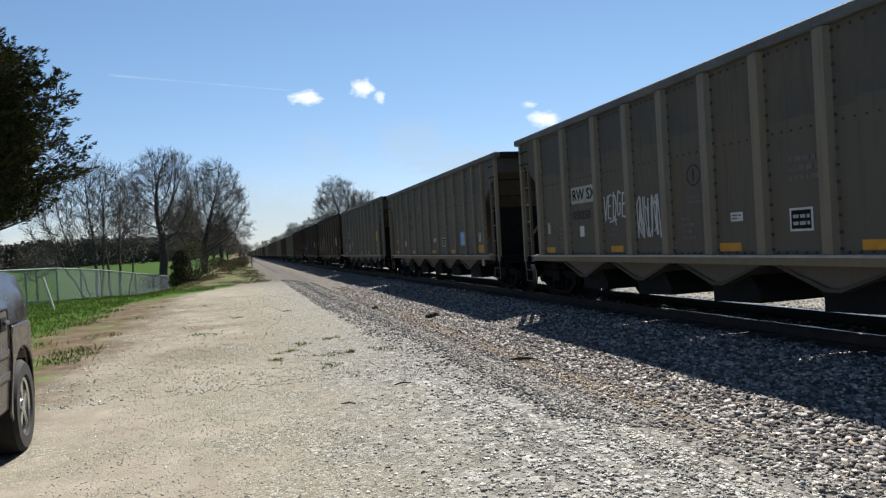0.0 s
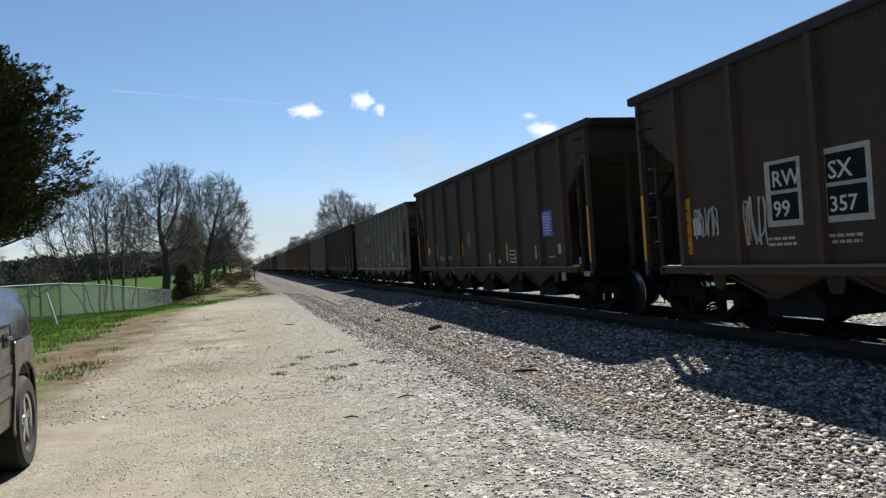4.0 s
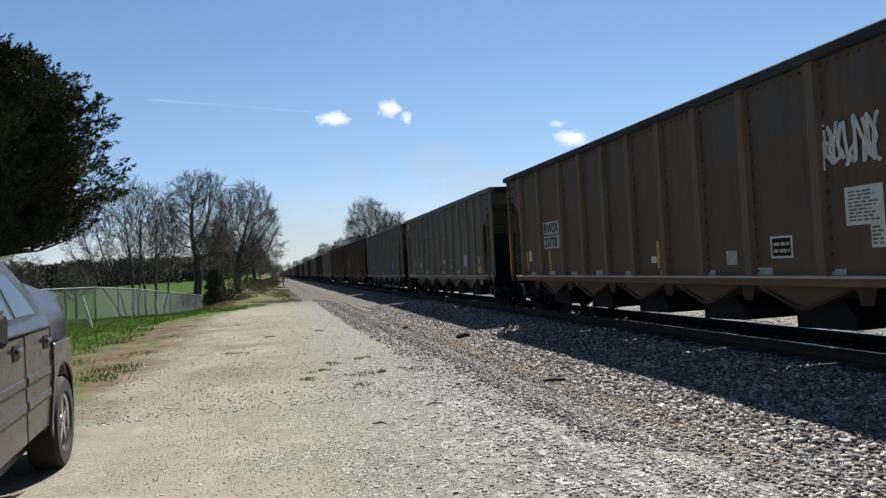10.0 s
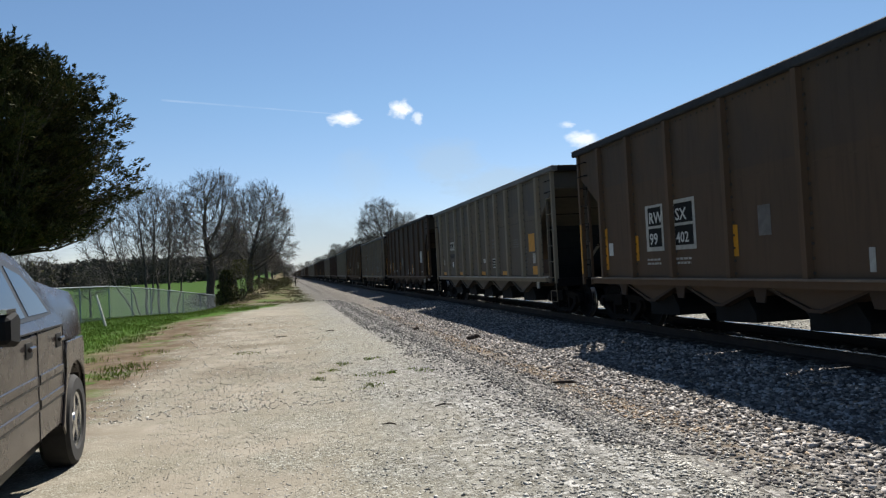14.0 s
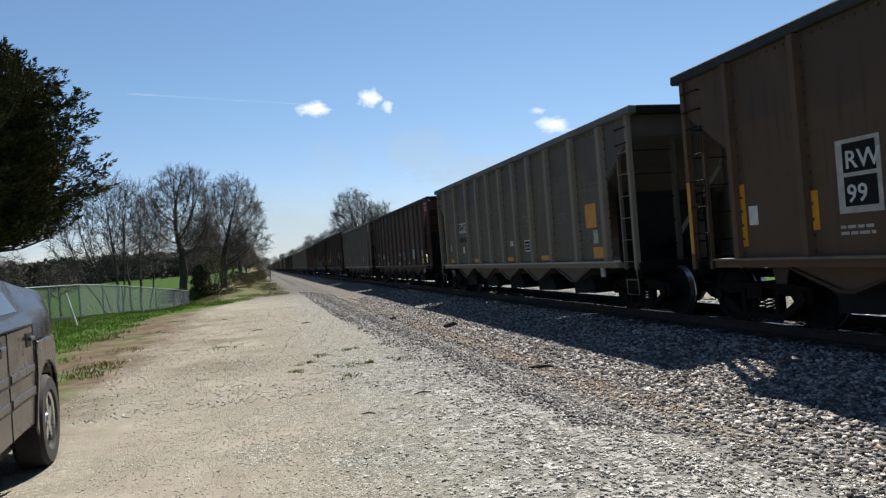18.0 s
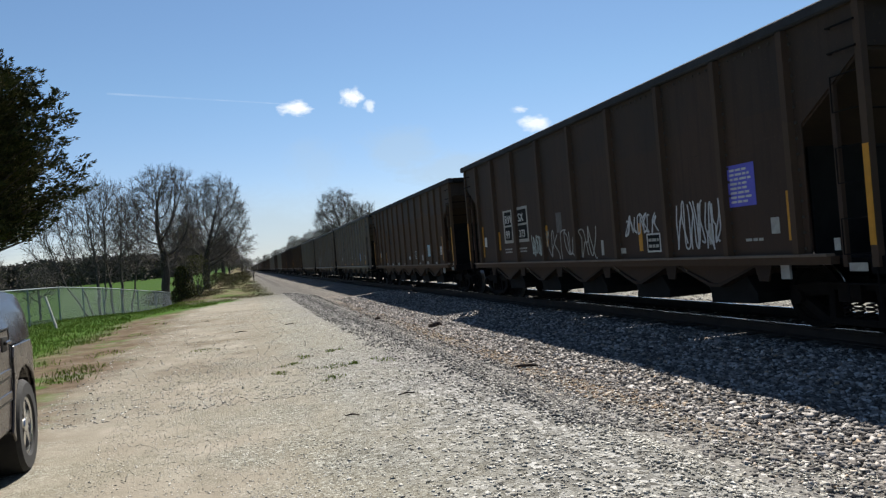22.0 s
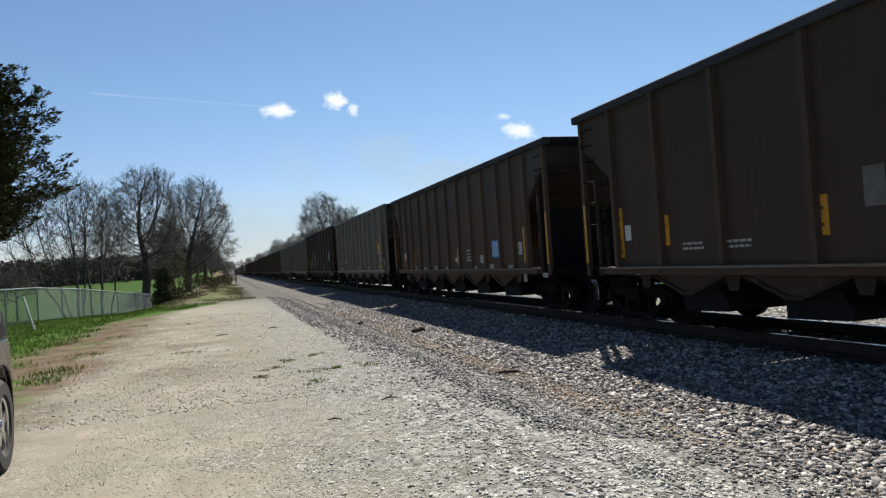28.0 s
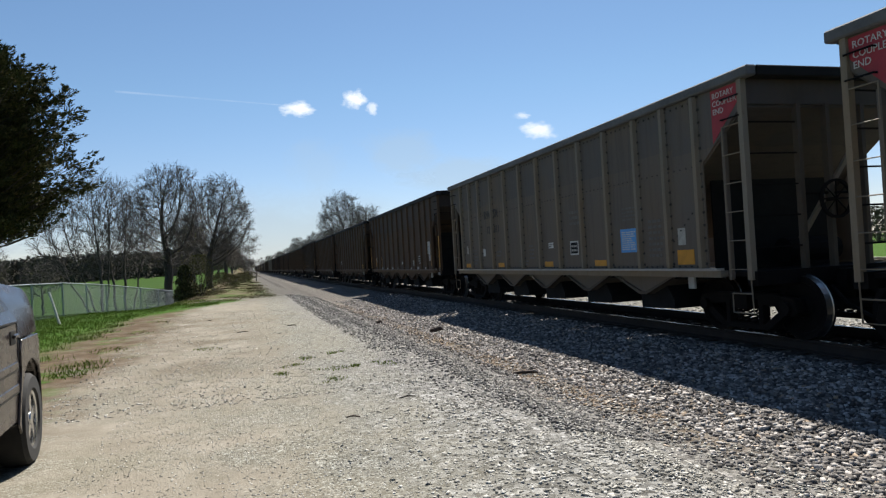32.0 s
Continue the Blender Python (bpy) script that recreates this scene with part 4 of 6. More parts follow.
def grey_marks(car, mark, number, red=(), blue=None, boxed=False, ring=True, square=False):
    """Markings of the grey and silver cars."""
    ink = DIMPAINT
    if boxed == "pairs":
        for d, word in ((3.27, mark[:2]), (4.14, mark[-2:])):
            plate(car, "letter_ground", d - 0.05, d + 0.52, 2.56, 2.88, OLDWHITE, "white ground behind the lettering")
            letter(car, word, d, 2.61, 0.33, BLACK)
        letter(car, number[:3], 3.3, 2.19, 0.30, ink)
        letter(car, number[3:], 4.1, 2.19, 0.30, ink)
    elif boxed:
        plate(car, "letter_ground", 2.78, 3.83, 2.2, 2.55, FAINT if boxed == "soft" else OLDWHITE, "pale ground behind the lettering")
        letter(car, mark, 2.83, 2.27, 0.32, BLACK)
        letter(car, number, 2.83, 1.87, 0.25, ink)
    else:
        letter(car, mark[:2], 3.32, 2.60, 0.33, ink)
        letter(car, mark[-2:], 4.12, 2.60, 0.33, ink)
        letter(car, number[:-3], 3.5, 2.16, 0.30, ink)
        letter(car, number[-3:], 4.12, 2.16, 0.30, ink)
    for d, w in ((1.41, 0.45), (4.33, 0.45), (7.48, 0.46), (9.94, 0.47)):
        plate(car, "reflector", d, d + w, 1.17, 1.29, YELLOW, "yellow reflective strip")
    plate(car, "reflector", 12.76, 13.2, 1.18, 1.42, YELLOW, "large yellow reflective square")
    plate(car, "stencil_patch", 3.1, 3.28, 1.5, 1.72, WHITE, "white stencil patch")
    plate(car, "stencil_patch", 1.54, 1.66, 1.6, 1.85, OLDWHITE, "white stencil patch")
    plate(car, "tag_card", 7.75, 8.0, 1.6, 1.73, WHITE, "white tag")
    bars(car, 7.78, 7.98, 1.62, 1.71, 2, FAINT)
    plate(car, "stencil_patch", 12.8, 13.0, 1.5, 1.78, OLDWHITE, "white stencil patch")
    box_frame(car, 8.87, 9.25, 1.42, 1.72)
    for d, z, w, h, k in ((2.15, 1.25, 0.5, 0.5, 5), (4.25, 1.45, 0.4, 0.22, 2), (5.9, 1.2, 0.75, 0.16, 2), (6.6, 1.35, 0.35, 0.4, 4), (8.9, 2.05, 0.75, 0.36, 3), (11.1, 2.0, 0.6, 0.28, 4), (11.95, 1.3, 0.5, 0.7, 7)):
        bars(car, d, d + w, z, z + h, k, FAINT)
    if ring:
        rd, rz = (6.94, 2.32) if boxed in (True, "soft") else (5.67, 2.5)
        g = Geo()
        g.lathe([(-0.003, 0.145), (0.0, 0.145), (0.0, 0.17), (-0.003, 0.17)], 22, "x", (-SX - 0.003, HALF - rd, rz))
        g.box(-SX - 0.006, -SX - 0.003, HALF - rd - 0.02, HALF - rd + 0.02, rz - 0.1, rz + 0.1)
        part("round_emblem", g, DIMPAINT, car, "faded round emblem")
        bars(car, rd - 0.17, rd + 0.18, rz - 0.4, rz - 0.26, 2, FAINT)
    if blue:
        placard(car, 11.0, 11.57, 1.42, 1.86, blue, WHITE, 9)
    if square:
        plate(car, "yellow_patch", 12.5, 12.98, 1.84, 2.35, YELLOW, "faded yellow square patch")
    TOP = TOPS["A"]
    if red:
        for s in red:
            g = Geo()
            y1, y2 = s * (END - 0.05), s * (END - 0.66)
            g.prism([(y1, 3.50), (y1, TOP - 0.17), (y2, TOP - 0.17), (y2, 2.95)], -SX - 0.005, -SX, "x")
            part("corner_panel", g, RED, car, "red corner panel")
            g = Geo()
            g.box(-SX + 0.06, SX - 0.06, s * (END + 0.022) - 0.003, s * (END + 0.022) + 0.003, 3.46, TOP - 0.18)
            part("end_panel", g, RED, car, "red end panel")
            g = text_mesh("ROTARY\nCOUPLER\nEND", 0.12, WHITE)
            part("lettering", g, WHITE, car, "white lettering", (-SX - 0.012, -END + 0.62 if s < 0 else END - 0.1, TOP - 0.30))


def corner_strips(car):
    """Yellow strips on the posts at both ends, and pale plates at their feet."""
    for d in (0.135, 14.435):
        plate(car, "reflector", d, d + 0.08, 1.2, 2.35, YELLOW, "upright yellow strip on the corner post", 0.046)
    plate(car, "stencil_patch", 14.1, 14.35, 0.90, 1.0, OLDWHITE, "small white plate on the end sill", 0.012)


def dark_marks(car, number, violet=None, white_card=False, boxes=True):
    """Markings of the dark wide-panelled cars."""
    if boxes:
        plate(car, "letter_ground", 3.1, 3.72, 1.62, 2.5, OLDWHITE, "white ground behind black number boxes")
        plate(car, "letter_ground", 4.05, 4.75, 1.62, 2.52, OLDWHITE, "white ground behind black number boxes")
        for d, w, z, word in ((3.2, 0.46, 2.1, "RW"), (3.2, 0.46, 1.7, number[:2]), (4.12, 0.56, 2.1, "SX"), (4.12, 0.56, 1.7, number[2:])):
            plate(car, "number_box", d, d + w, z, z + 0.35, BLACK, "black number box", 0.004)
            letter(car, word, d + 0.03, z + 0.05, 0.30 if len(word) < 3 else 0.265, WHITE, 0.003, "white lettering", 0.003)
    for d, z0, z1 in ((1.38, 1.28, 2.18), (2.72, 1.45, 1.95), (5.8, 1.46, 1.95), (9.72, 1.25, 1.75)):
        plate(car, "reflector", d - 0.05, d + 0.06, z0, z1, YELLOW, "upright yellow reflective strip")
    corner_strips(car)
    plate(car, "reflector", 13.2, 13.3, 1.3, 1.95, YELLOW, "upright yellow reflective strip")
    for d, z0, z1 in ((8.3, 1.2, 1.5), (11.6, 1.3, 1.62), (13.9, 1.15, 1.3)):
        plate(car, "stencil_patch", d, d + 0.09, z0, z1, OLDWHITE, "narrow white stencil patch")
    plate(car, "stencil_patch", 1.5, 1.68, 1.58, 1.85, WHITE, "white stencil patch")
    plate(car, "stencil_patch", 12.9, 13.05, 1.4, 1.62, OLDWHITE, "white stencil patch")
    plate(car, "tag_card", 9.0, 9.2, 1.22, 1.32, OLDWHITE)
    box_frame(car, 9.92, 10.33, 1.22, 1.55)
    plate(car, "round_card", 6.35, 6.62, 1.75, 2.2, FAINT, "worn pale emblem")
    bars(car, 3.1, 3.7, 1.35, 1.5, 2, OLDWHITE)
    bars(car, 4.1, 4.75, 1.35, 1.5, 2, OLDWHITE)
    bars(car, 12.4, 12.75, 1.3, 1.38, 1, OLDWHITE)
    if violet:
        placard(car, 12.12, 12.66, 1.82, 2.42, violet, WHITE, 8)
    if white_card:
        plate(car, "placard", 12.12, 12.6, 1.82, 2.4, WHITE, "blank pale placard")


def brown_marks(car, number, blue=None, white_card=False, pale_box=False):
    """Markings of the brown narrow-posted cars."""
    if pale_box == "dark":
        plate(car, "letter_ground", 3.2, 4.8, 1.2, 2.5, DIMPAINT, "black ground behind white lettering")
        for d, z, word in ((3.32, 2.28, "RW"), (4.08, 2.28, "SX"), (3.32, 1.86, "97"), (4.04, 1.86, "103")):
            letter(car, word, d, z, 0.30, WHITE, 0.003, "white lettering")
        bars(car, 3.35, 3.75, 1.3, 1.5, 2, OLDWHITE, 0.009)
        bars(car, 4.1, 4.5, 1.3, 1.5, 2, OLDWHITE, 0.009)
    elif pale_box:
        for z, word in ((2.16, "RWSX"), (1.80, number)):
            plate(car, "letter_ground", 2.7, 3.9, z, z + 0.32, OLDWHITE, "dirty white ground behind the lettering")
            letter(car, word, 2.76, z + 0.05, 0.325, BLACK, 0.001, "", 0.006)
    else:
        letter(car, "RW", 3.3, 2.6, 0.34, DIMPAINT)
        letter(car, "SX", 4.15, 2.6, 0.34, DIMPAINT)
        letter(car, number[:2], 3.5, 2.12, 0.32, DIMPAINT)
        letter(car, number[2:], 4.1, 2.12, 0.32, DIMPAINT)
    corner_strips(car)
    for k in range(9):
        plate(car, "reflector", 1.7 + 1.3 * k, 2.0 + 1.3 * k, 1.12, 1.2 + 0.03 * (k % 2), OLDWHITE, "dirty white reflective strip")
    for d in ((1.4, 3.02, 5.75, 8.95, 13.1) if pale_box == "dark" else (1.4, 3.0, 8.1, 13.1)):
        up = 0.35 if pale_box == "dark" and d > 2 else 0.0
        plate(car, "reflector", d, d + 0.09, 1.25 + up, 1.75 + up + (0.35 if d > 13 else 0), YELLOW, "upright yellow reflective strip")
    plate(car, "stencil_patch", 1.6, 1.76, 1.5, 1.78, WHITE, "white stencil patch")
    plate(car, "tag_card", 7.9, 8.08, 1.35, 1.47, WHITE)
    plate(car, "tag_card", 10.1, 10.35, 1.28, 1.5, OLDWHITE)
    plate(car, "stencil_patch", 12.8, 13.0, 1.45, 1.75, WHITE, "white stencil patch")
    bars(car, 12.82, 12.98, 1.48, 1.72, 5, FAINT)
    bd = 11.1 if white_card else 9.0
    if pale_box == "dark":
        box_frame(car, 10.0, 10.5, 1.3, 1.66)
        placard(car, 11.15, 11.65, 1.6, 2.15, PALEYELLOW, FAINT, 9)
        plate(car, "placard", 12.2, 12.7, 1.55, 2.05, OLDWHITE, "blank weathered pale card")
    else:
        box_frame(car, bd, bd + 0.42, 1.36, 1.67)
    if blue:
        placard(car, 11.05, 11.62, 1.42, 1.86, blue, WHITE, 7)
    if white_card:
        placard(car, 12.45, 13.0, 1.73, 2.2, WHITE, FAINT, 9)


for n, car in cars.items():
    k = KINDS.get(n)
    if n > 41:
        continue
    if n in (1, 12, 13, 22, 26, 34, 35):
        grey_marks(car, "RW SX", {1: "12165", 12: "12204", 13: "12076", 22: "12006", 26: "12048", 34: "12000", 35: "12011"}[n], {12: (1,), 13: (1,), 22: (-1,), 34: (1,), 35: (-1,)}.get(n, ()), BLUE, ring=n in (1, 13))
    elif n in (0, 2, 28):
        grey_marks(car, "RW SX", {0: "050250", 2: "050254", 28: "050003"}[n], (), None, True, True, n == 2 or n == 28)
    elif n == 32:
        grey_marks(car, "RW SX", "42150", (1,), None, "soft", False, True)
    elif n in (8, 16, 20):
        grey_marks(car, "RW SX", "050498", (), None, True, True, n != 8)
        if n == 8:
            placard(car, 12.5, 12.95, 1.72, 2.18, WHITE, FAINT, 8)
    elif n in (18, 6, 27):
        grey_marks(car, "RW SX", {18: "053013", 6: "901150", 27: "901236"}[n], (), TEAL if n == 18 else BLUE if n == 6 else None, "pairs", n == 27)
    elif n == 21:
        grey_marks(car, "RW SX", "12310", (-1,), TEAL)
    elif n == 14:
        brown_marks(car, "97103", pale_box="dark")
    elif k in ("C", "D") or (k is None and n % 3 == 0):
        num = {3: "99487", 4: "99357", 15: "99402", 23: "99258", 24: "99373", 33: "99476", 19: "99556"}.get(n)
        dark_marks(car, num or "99", VIOLET if n in (4, 5, 23, 24, 33) else None, n in (3, 17, 19, 30), num is not None)
    elif k in ("B", "T"):
        brown_marks(car, {7: "23082", 10: "23570", 11: "23778", 25: "23435", 29: "23117", 31: "23103", 9: "23611"}.get(n, "23"), {7: TEAL, 25: TEAL, 29: TEAL, 31: BLUE}.get(n), n in (9, 10, 11, 36), n in (9, 10, 11))
    elif k is None:
        plate(car, "stencil_patch", 3.1, 3.28, 1.5, 1.72, WHITE, "white stencil patch")
        plate(car, "reflector", 12.76, 13.2, 1.18, 1.42, YELLOW)

GLYPHS = {
    "D": [[(0.15, 1.1), (0.1, 0), (0.6, 0.05), (0.85, 0.5), (0.55, 0.95), (0.0, 0.95)], [(0.5, 0.1), (0.9, -0.25)]],
    "V": [[(0, 1), (0.45, 0), (0.9, 1)]], "E": [[(0.8, 1), (0.1, 0.95), (0.05, 0.05), (0.85, 0)], [(0.08, 0.52), (0.7, 0.55)]],
    "R": [[(0.05, 0), (0.1, 1), (0.75, 0.9), (0.7, 0.55), (0.1, 0.5), (0.85, 0)]], "G": [[(0.85, 0.9), (0.3, 1), (0.02, 0.5), (0.3, 0.02), (0.8, 0.1), (0.82, 0.5), (0.5, 0.48)]],
}


def tag_word(car, word, d0, d1, z0, z1, mat, w=0.035, slope=0.12):
    """A sprayed word in single strokes."""
    g, n = Geo(), len(word)
    for k, ch in enumerate(word):
        a, b = d0 + (d1 - d0) * k / n, d0 + (d1 - d0) * (k + 0.86) / n
        up = slope * k / n * (1 if k % 2 else 0.4)
        for i, line in enumerate(GLYPHS[ch]):
            stroke(g, [(a + (b - a) * u + 0.04 * v_, z0 + up + (z1 - z0) * (0.2 + 0.8 * v_)) for u, v_ in line], w, -SX - 0.004 - 0.003 * ((2 * k + i) % 4))
    stroke(g, [(d0 + 0.3 * (d1 - d0), z0 + 0.08), (d0 + 0.6 * (d1 - d0), z0 + 0.12)], w, -SX - 0.02)
    return part("spray_tag", g, mat, car, "white sprayed tag", fix=False)


def fat_word(car, word, d, z, size, gap):
    """Fat pale letters with a black edge and a white halo."""
    for ch in word:
        halo = letter(car, ch, d, z, size, OLDWHITE, -0.004, "white halo of a sprayed letter", 0.15)
        edge = letter(car, ch, d, z, size, BLACK, 0.0, "black edge of a sprayed letter", 0.12)
        letter(car, ch, d, z, size, PALEGREEN, 0.004, "pale green sprayed letter", 0.075)
        d += gap


tag_word(cars[0], "VEDGE", 4.12, 4.95, 1.62, 2.2, SCRAWL)
scrawl(cars[0], 5.3, 6.05, 1.39, 2.1, SCRAWL, 8, 6)
tag_word(cars[2], "VEDGE", 4.15, 4.95, 1.5, 2.05, SCRAWL)
scrawl(cars[2], 2.85, 3.8, 1.2, 1.80, SCRAWL, 8, 5)
scrawl(cars[4], 1.55, 2.1, 1.5, 1.95, OLDWHITE, 21, 4)
scrawl(cars[4], 2.5, 3.1, 1.35, 2.0, OLDWHITE, 22, 4)
tag_word(cars[6], "VEDGE", 10.0, 11.0, 1.65, 2.15, SCRAWL)
scrawl(cars[6], 11.2, 12.0, 2.2, 2.75, SCRAWL, 12, 4)
fat_word(cars[9], "KERS", 6.3, 1.24, 1.02, 1.18)
fat_word(cars[9], "G", 11.35, 1.22, 1.08, 1.0)
scrawl(cars[9], 4.5, 5.5, 1.3, 1.8, DIMPAINT, 13, 6)
scrawl(cars[9], 12.3, 13.0, 1.3, 1.7, OLDWHITE, 14, 4)
scrawl(cars[11], 12.16, 13.0, 2.42, 2.98, SCRAWL, 17, 5, 0.05)
scrawl(cars[18], 5.24, 7.8, 1.55, 2.0, FAINT, 5, 5, 0.04)
scrawl(cars[18], 0.5, 1.3, 2.85, 3.5, OLDWHITE, 6, 3, 0.025)
scrawl(cars[24], 5.6, 8.2, 1.1, 1.75, OLDWHITE, 31, 6)
scrawl(cars[24], 4.9, 5.5, 1.2, 1.7, PALEGREEN, 35, 4)
scrawl(cars[24], 9.2, 10.3, 1.5, 1.86, SCRAWL, 32, 5)
scrawl(cars[24], 10.8, 11.9, 1.2, 1.94, SCRAWL, 33, 6)
scrawl(cars[27], 2.9, 6.1, 1.15, 2.0, OLDWHITE, 41, 9, 0.045)
scrawl(cars[23], 1.6, 1.9, 1.2, 1.8, OLDWHITE, 42, 2)
scrawl(cars[10], 12.5, 12.9, 2.4, 2.9, FAINT, 43, 3)


# ---- the loose things on the ground ----
def lie(x, y):
    return ground_z(x, y) + ground_rough(x, y)


WOODDARK = plain("charred_wood", (0.045, 0.032, 0.024), 0.9, 0.0, 0.5, 9)
g = Geo()
x, y = 3.84, 9.36
g.tube([(x - 0.17, y + 0.03, 0.025), (x - 0.05, y, 0.035), (x + 0.1, y - 0.02, 0.03), (x + 0.2, y - 0.06, 0.02)], [0.018, 0.024, 0.022, 0.012], 6)
g.v = [(a, b, c + lie(x, y)) for a, b, c in g.v]
solid("stick", g, WOODDARK, "short dark stick on the stones", "stick")
for x, y, s, seed in ((4.34, 16.3, 0.115, 1), (4.56, 16.55, 0.11, 2), (3.57, 19.5, 0.085, 3), (3.25, 20.6, 0.06, 4)):
    bm = bmesh.new()
    bmesh.ops.create_icosphere(bm, subdivisions=2, radius=s)
    for v in bm.verts:
        k = 1 + 0.55 * noise.noise(v.co * 14 + Vector((seed * 7, 0, 0)))
        v.co = Vector((v.co.x * k * 1.2, v.co.y * k, v.co.z * k * 0.8 + s * 0.55))
    me = bpy.data.meshes.new("lump")
    bm.to_mesh(me)
    bm.free()
    me.materials.append(WOODDARK)
    ob = solid("dark_lump", me, None, "dark broken lump of tie wood lying on the ballast", "debris", "dark lumps by the track")
    ob.matrix_basis = pose(x, y, lie(x, y) - 0.02, 0, 0, seed * 50)


rb = random.Random(9)
for x, y in ((0.45, 12.9), (-0.2, 17.2), (1.0, 17.9), (0.9, 6.6), (-1.9, 9.6), (1.6, 7.3), (-1.2, 22.0), (2.0, 14.2)):
    a, l = rb.uniform(0, 3.1), rb.uniform(0.06, 0.16)
    z = lie(x, y) + 0.008
    g = Geo().tube([(x - l * math.cos(a), y - l * math.sin(a), z), (x, y, z + 0.012), (x + l * math.cos(a), y + l * math.sin(a), z)], [0.006, 0.010, 0.005], 5)
    solid("twig", g, WOODDARK, "small dark twig lying on the gravel", "twig", "twigs on the drive")


# ---- grass ----
def leaf_mat(name, stops, rough=0.9):
    m = Mat(name, rough, 0.0, 0.12)
    c = m.ramp(m.random(True), stops)
    m.colour(c)
    m.b.inputs["Transmission Weight"].default_value = 0.0
    m.b.inputs["Subsurface Weight"].default_value = 0.0
    return m.m


GRASS = leaf_mat("grass_blades", [(0.0, (0.075, 0.125, 0.010)), (0.6, (0.145, 0.215, 0.020)), (1.0, (0.20, 0.21, 0.060))])
DRY = leaf_mat("dry_weeds", [(0.0, (0.068, 0.088, 0.019)), (0.4, (0.104, 0.094, 0.040)), (1.0, (0.192, 0.156, 0.092))])


def blades(spots, h0, h1, w, per, spread_, r):
    g = Geo()
    for x, y in spots:
        for _ in range(per):
            a = r.uniform(0, 6.283)
            bx, by = x + r.gauss(0, spread_), y + r.gauss(0, spread_)
            h, lean = r.uniform(h0, h1), r.uniform(0.1, 0.7)
            dx, dy = math.cos(a), math.sin(a)
            z = lie(bx, by) - 0.005
            p = [(bx - dy * w, by + dx * w, z), (bx + dy * w, by - dx * w, z), (bx + dx * h * lean * 0.4, by + dy * h * lean * 0.4, z + h * 0.6), (bx + dx * h * lean, by + dy * h * lean, z + h)]
            g.add(p, [(0, 1, 2), (0, 2, 3)])
    return g


rg = random.Random(4)
for x, y, s in ((-0.95, 14.1, 0.16), (0.95, 9.05, 0.13), (1.07, 10.0, 0.14), (1.9, 9.85, 0.10), (1.45, 9.95, 0.07), (0.55, 10.6, 0.10), (0.85, 11.2, 0.09), (1.35, 11.6, 0.08), (0.35, 9.9, 0.08),
                (-2.75, 13.4, 0.16), (-2.5, 12.6, 0.12), (-2.9, 12.0, 0.12), (-3.0, 15.5, 0.2)):
    solid("weed_tuft", blades([(x + rg.gauss(0, s), y + rg.gauss(0, s)) for _ in range(5)], 0.015, 0.055, 0.006, 22, s * 0.45, rg), GRASS if rg.random() < 0.75 else DRY, "small green weed tuft growing in the gravel", "weed", "weeds on the drive", "stuff", fix=False)
spots = [(rg.uniform(-9.5, 0.4), 8 + 32 * rg.random() ** 1.3) for _ in range(11000)]
spots = [(x, y) for x, y in spots if x < -4.1 + 3.4 * smooth_step(26, 36, y) * (1 if y < 38 else 0.4) - 1.0 * noise.noise(Vector((x * 0.5, y * 0.5, 3))) or (x < -2.6 and noise.noise(Vector((x * 0.9, y * 0.9, 8))) > 0.32)]
solid("verge_grass", blades(spots, 0.03, 0.11, 0.008, 8, 0.13, rg), GRASS, "bright green grass of the verge", "grass", kind="stuff", fix=False)
spots = [(rg.uniform(-6.5, 1.2), rg.uniform(37, 95)) for _ in range(4200)]
spots = [(x, y) for x, y in spots if noise.noise(Vector((x * 0.5, y * 0.22, 9))) > 0.02]
solid("dry_grass", blades(spots, 0.03, 0.14, 0.012, 9, 0.25, rg), DRY, "dry straw-coloured grass at the end of the drive", "grass", kind="stuff", fix=False)


# ---- trees ----
def bark(name, a, b):
    m = Mat(name, 0.95, 0.0, 0.2)
    n = m.noise(2.5, 5, m.coord((6, 6, 1.2)))
    return m.colour(m.ramp(n, [(0.3, a), (0.7, b)])).bump(n, 0.6, 0.02).m


BARK = bark("grey_brown_bark", (0.035, 0.030, 0.026), (0.095, 0.083, 0.072))
TWIG = plain("bare_twigs", (0.092, 0.080, 0.070), 0.95, 0.0, 0.3, 1)
PALEBARK = bark("pale_grey_bark", (0.043, 0.037, 0.032), (0.106, 0.095, 0.083))
BUDS = leaf_mat("spring_buds", [(0.0, (0.104, 0.112, 0.028)), (0.6, (0.160, 0.168, 0.048)), (1.0, (0.216, 0.176, 0.088))])
NEEDLE = leaf_mat("cedar_needles", [(0.0, (0.027, 0.030, 0.012)), (0.5, (0.050, 0.056, 0.020)), (0.85, (0.078, 0.078, 0.027)), (1.0, (0.120, 0.090, 0.038))])


def grow(twigs, r, p, d, length, rad, level):
    """A fine twig with finer ones along it."""
    n = 4
    pts = [p.copy()]
    for i in range(1, n):
        d = (d + Vector((r.gauss(0, 0.12), r.gauss(0, 0.12), r.gauss(0, 0.12) + 0.05))).normalized()
        pts.append(pts[-1] + d * (length / (n - 1)))
    twigs.tube(pts, [rad * (1 - 0.6 * i / (n - 1)) for i in range(n)], 3, cap=False)
    if level == 0:
        return
    for k in range(4):
        q = r.uniform(0.6, 2.9)
        i = int(q)
        side = d.cross(Vector((r.gauss(0, 1), r.gauss(0, 1), r.gauss(0, 1)))).normalized()
        grow(twigs, r, pts[i].lerp(pts[i + 1], q - i), (d + side * r.uniform(0.5, 0.9)).normalized(), length * r.uniform(0.35, 0.6), rad * 0.7, level - 1)


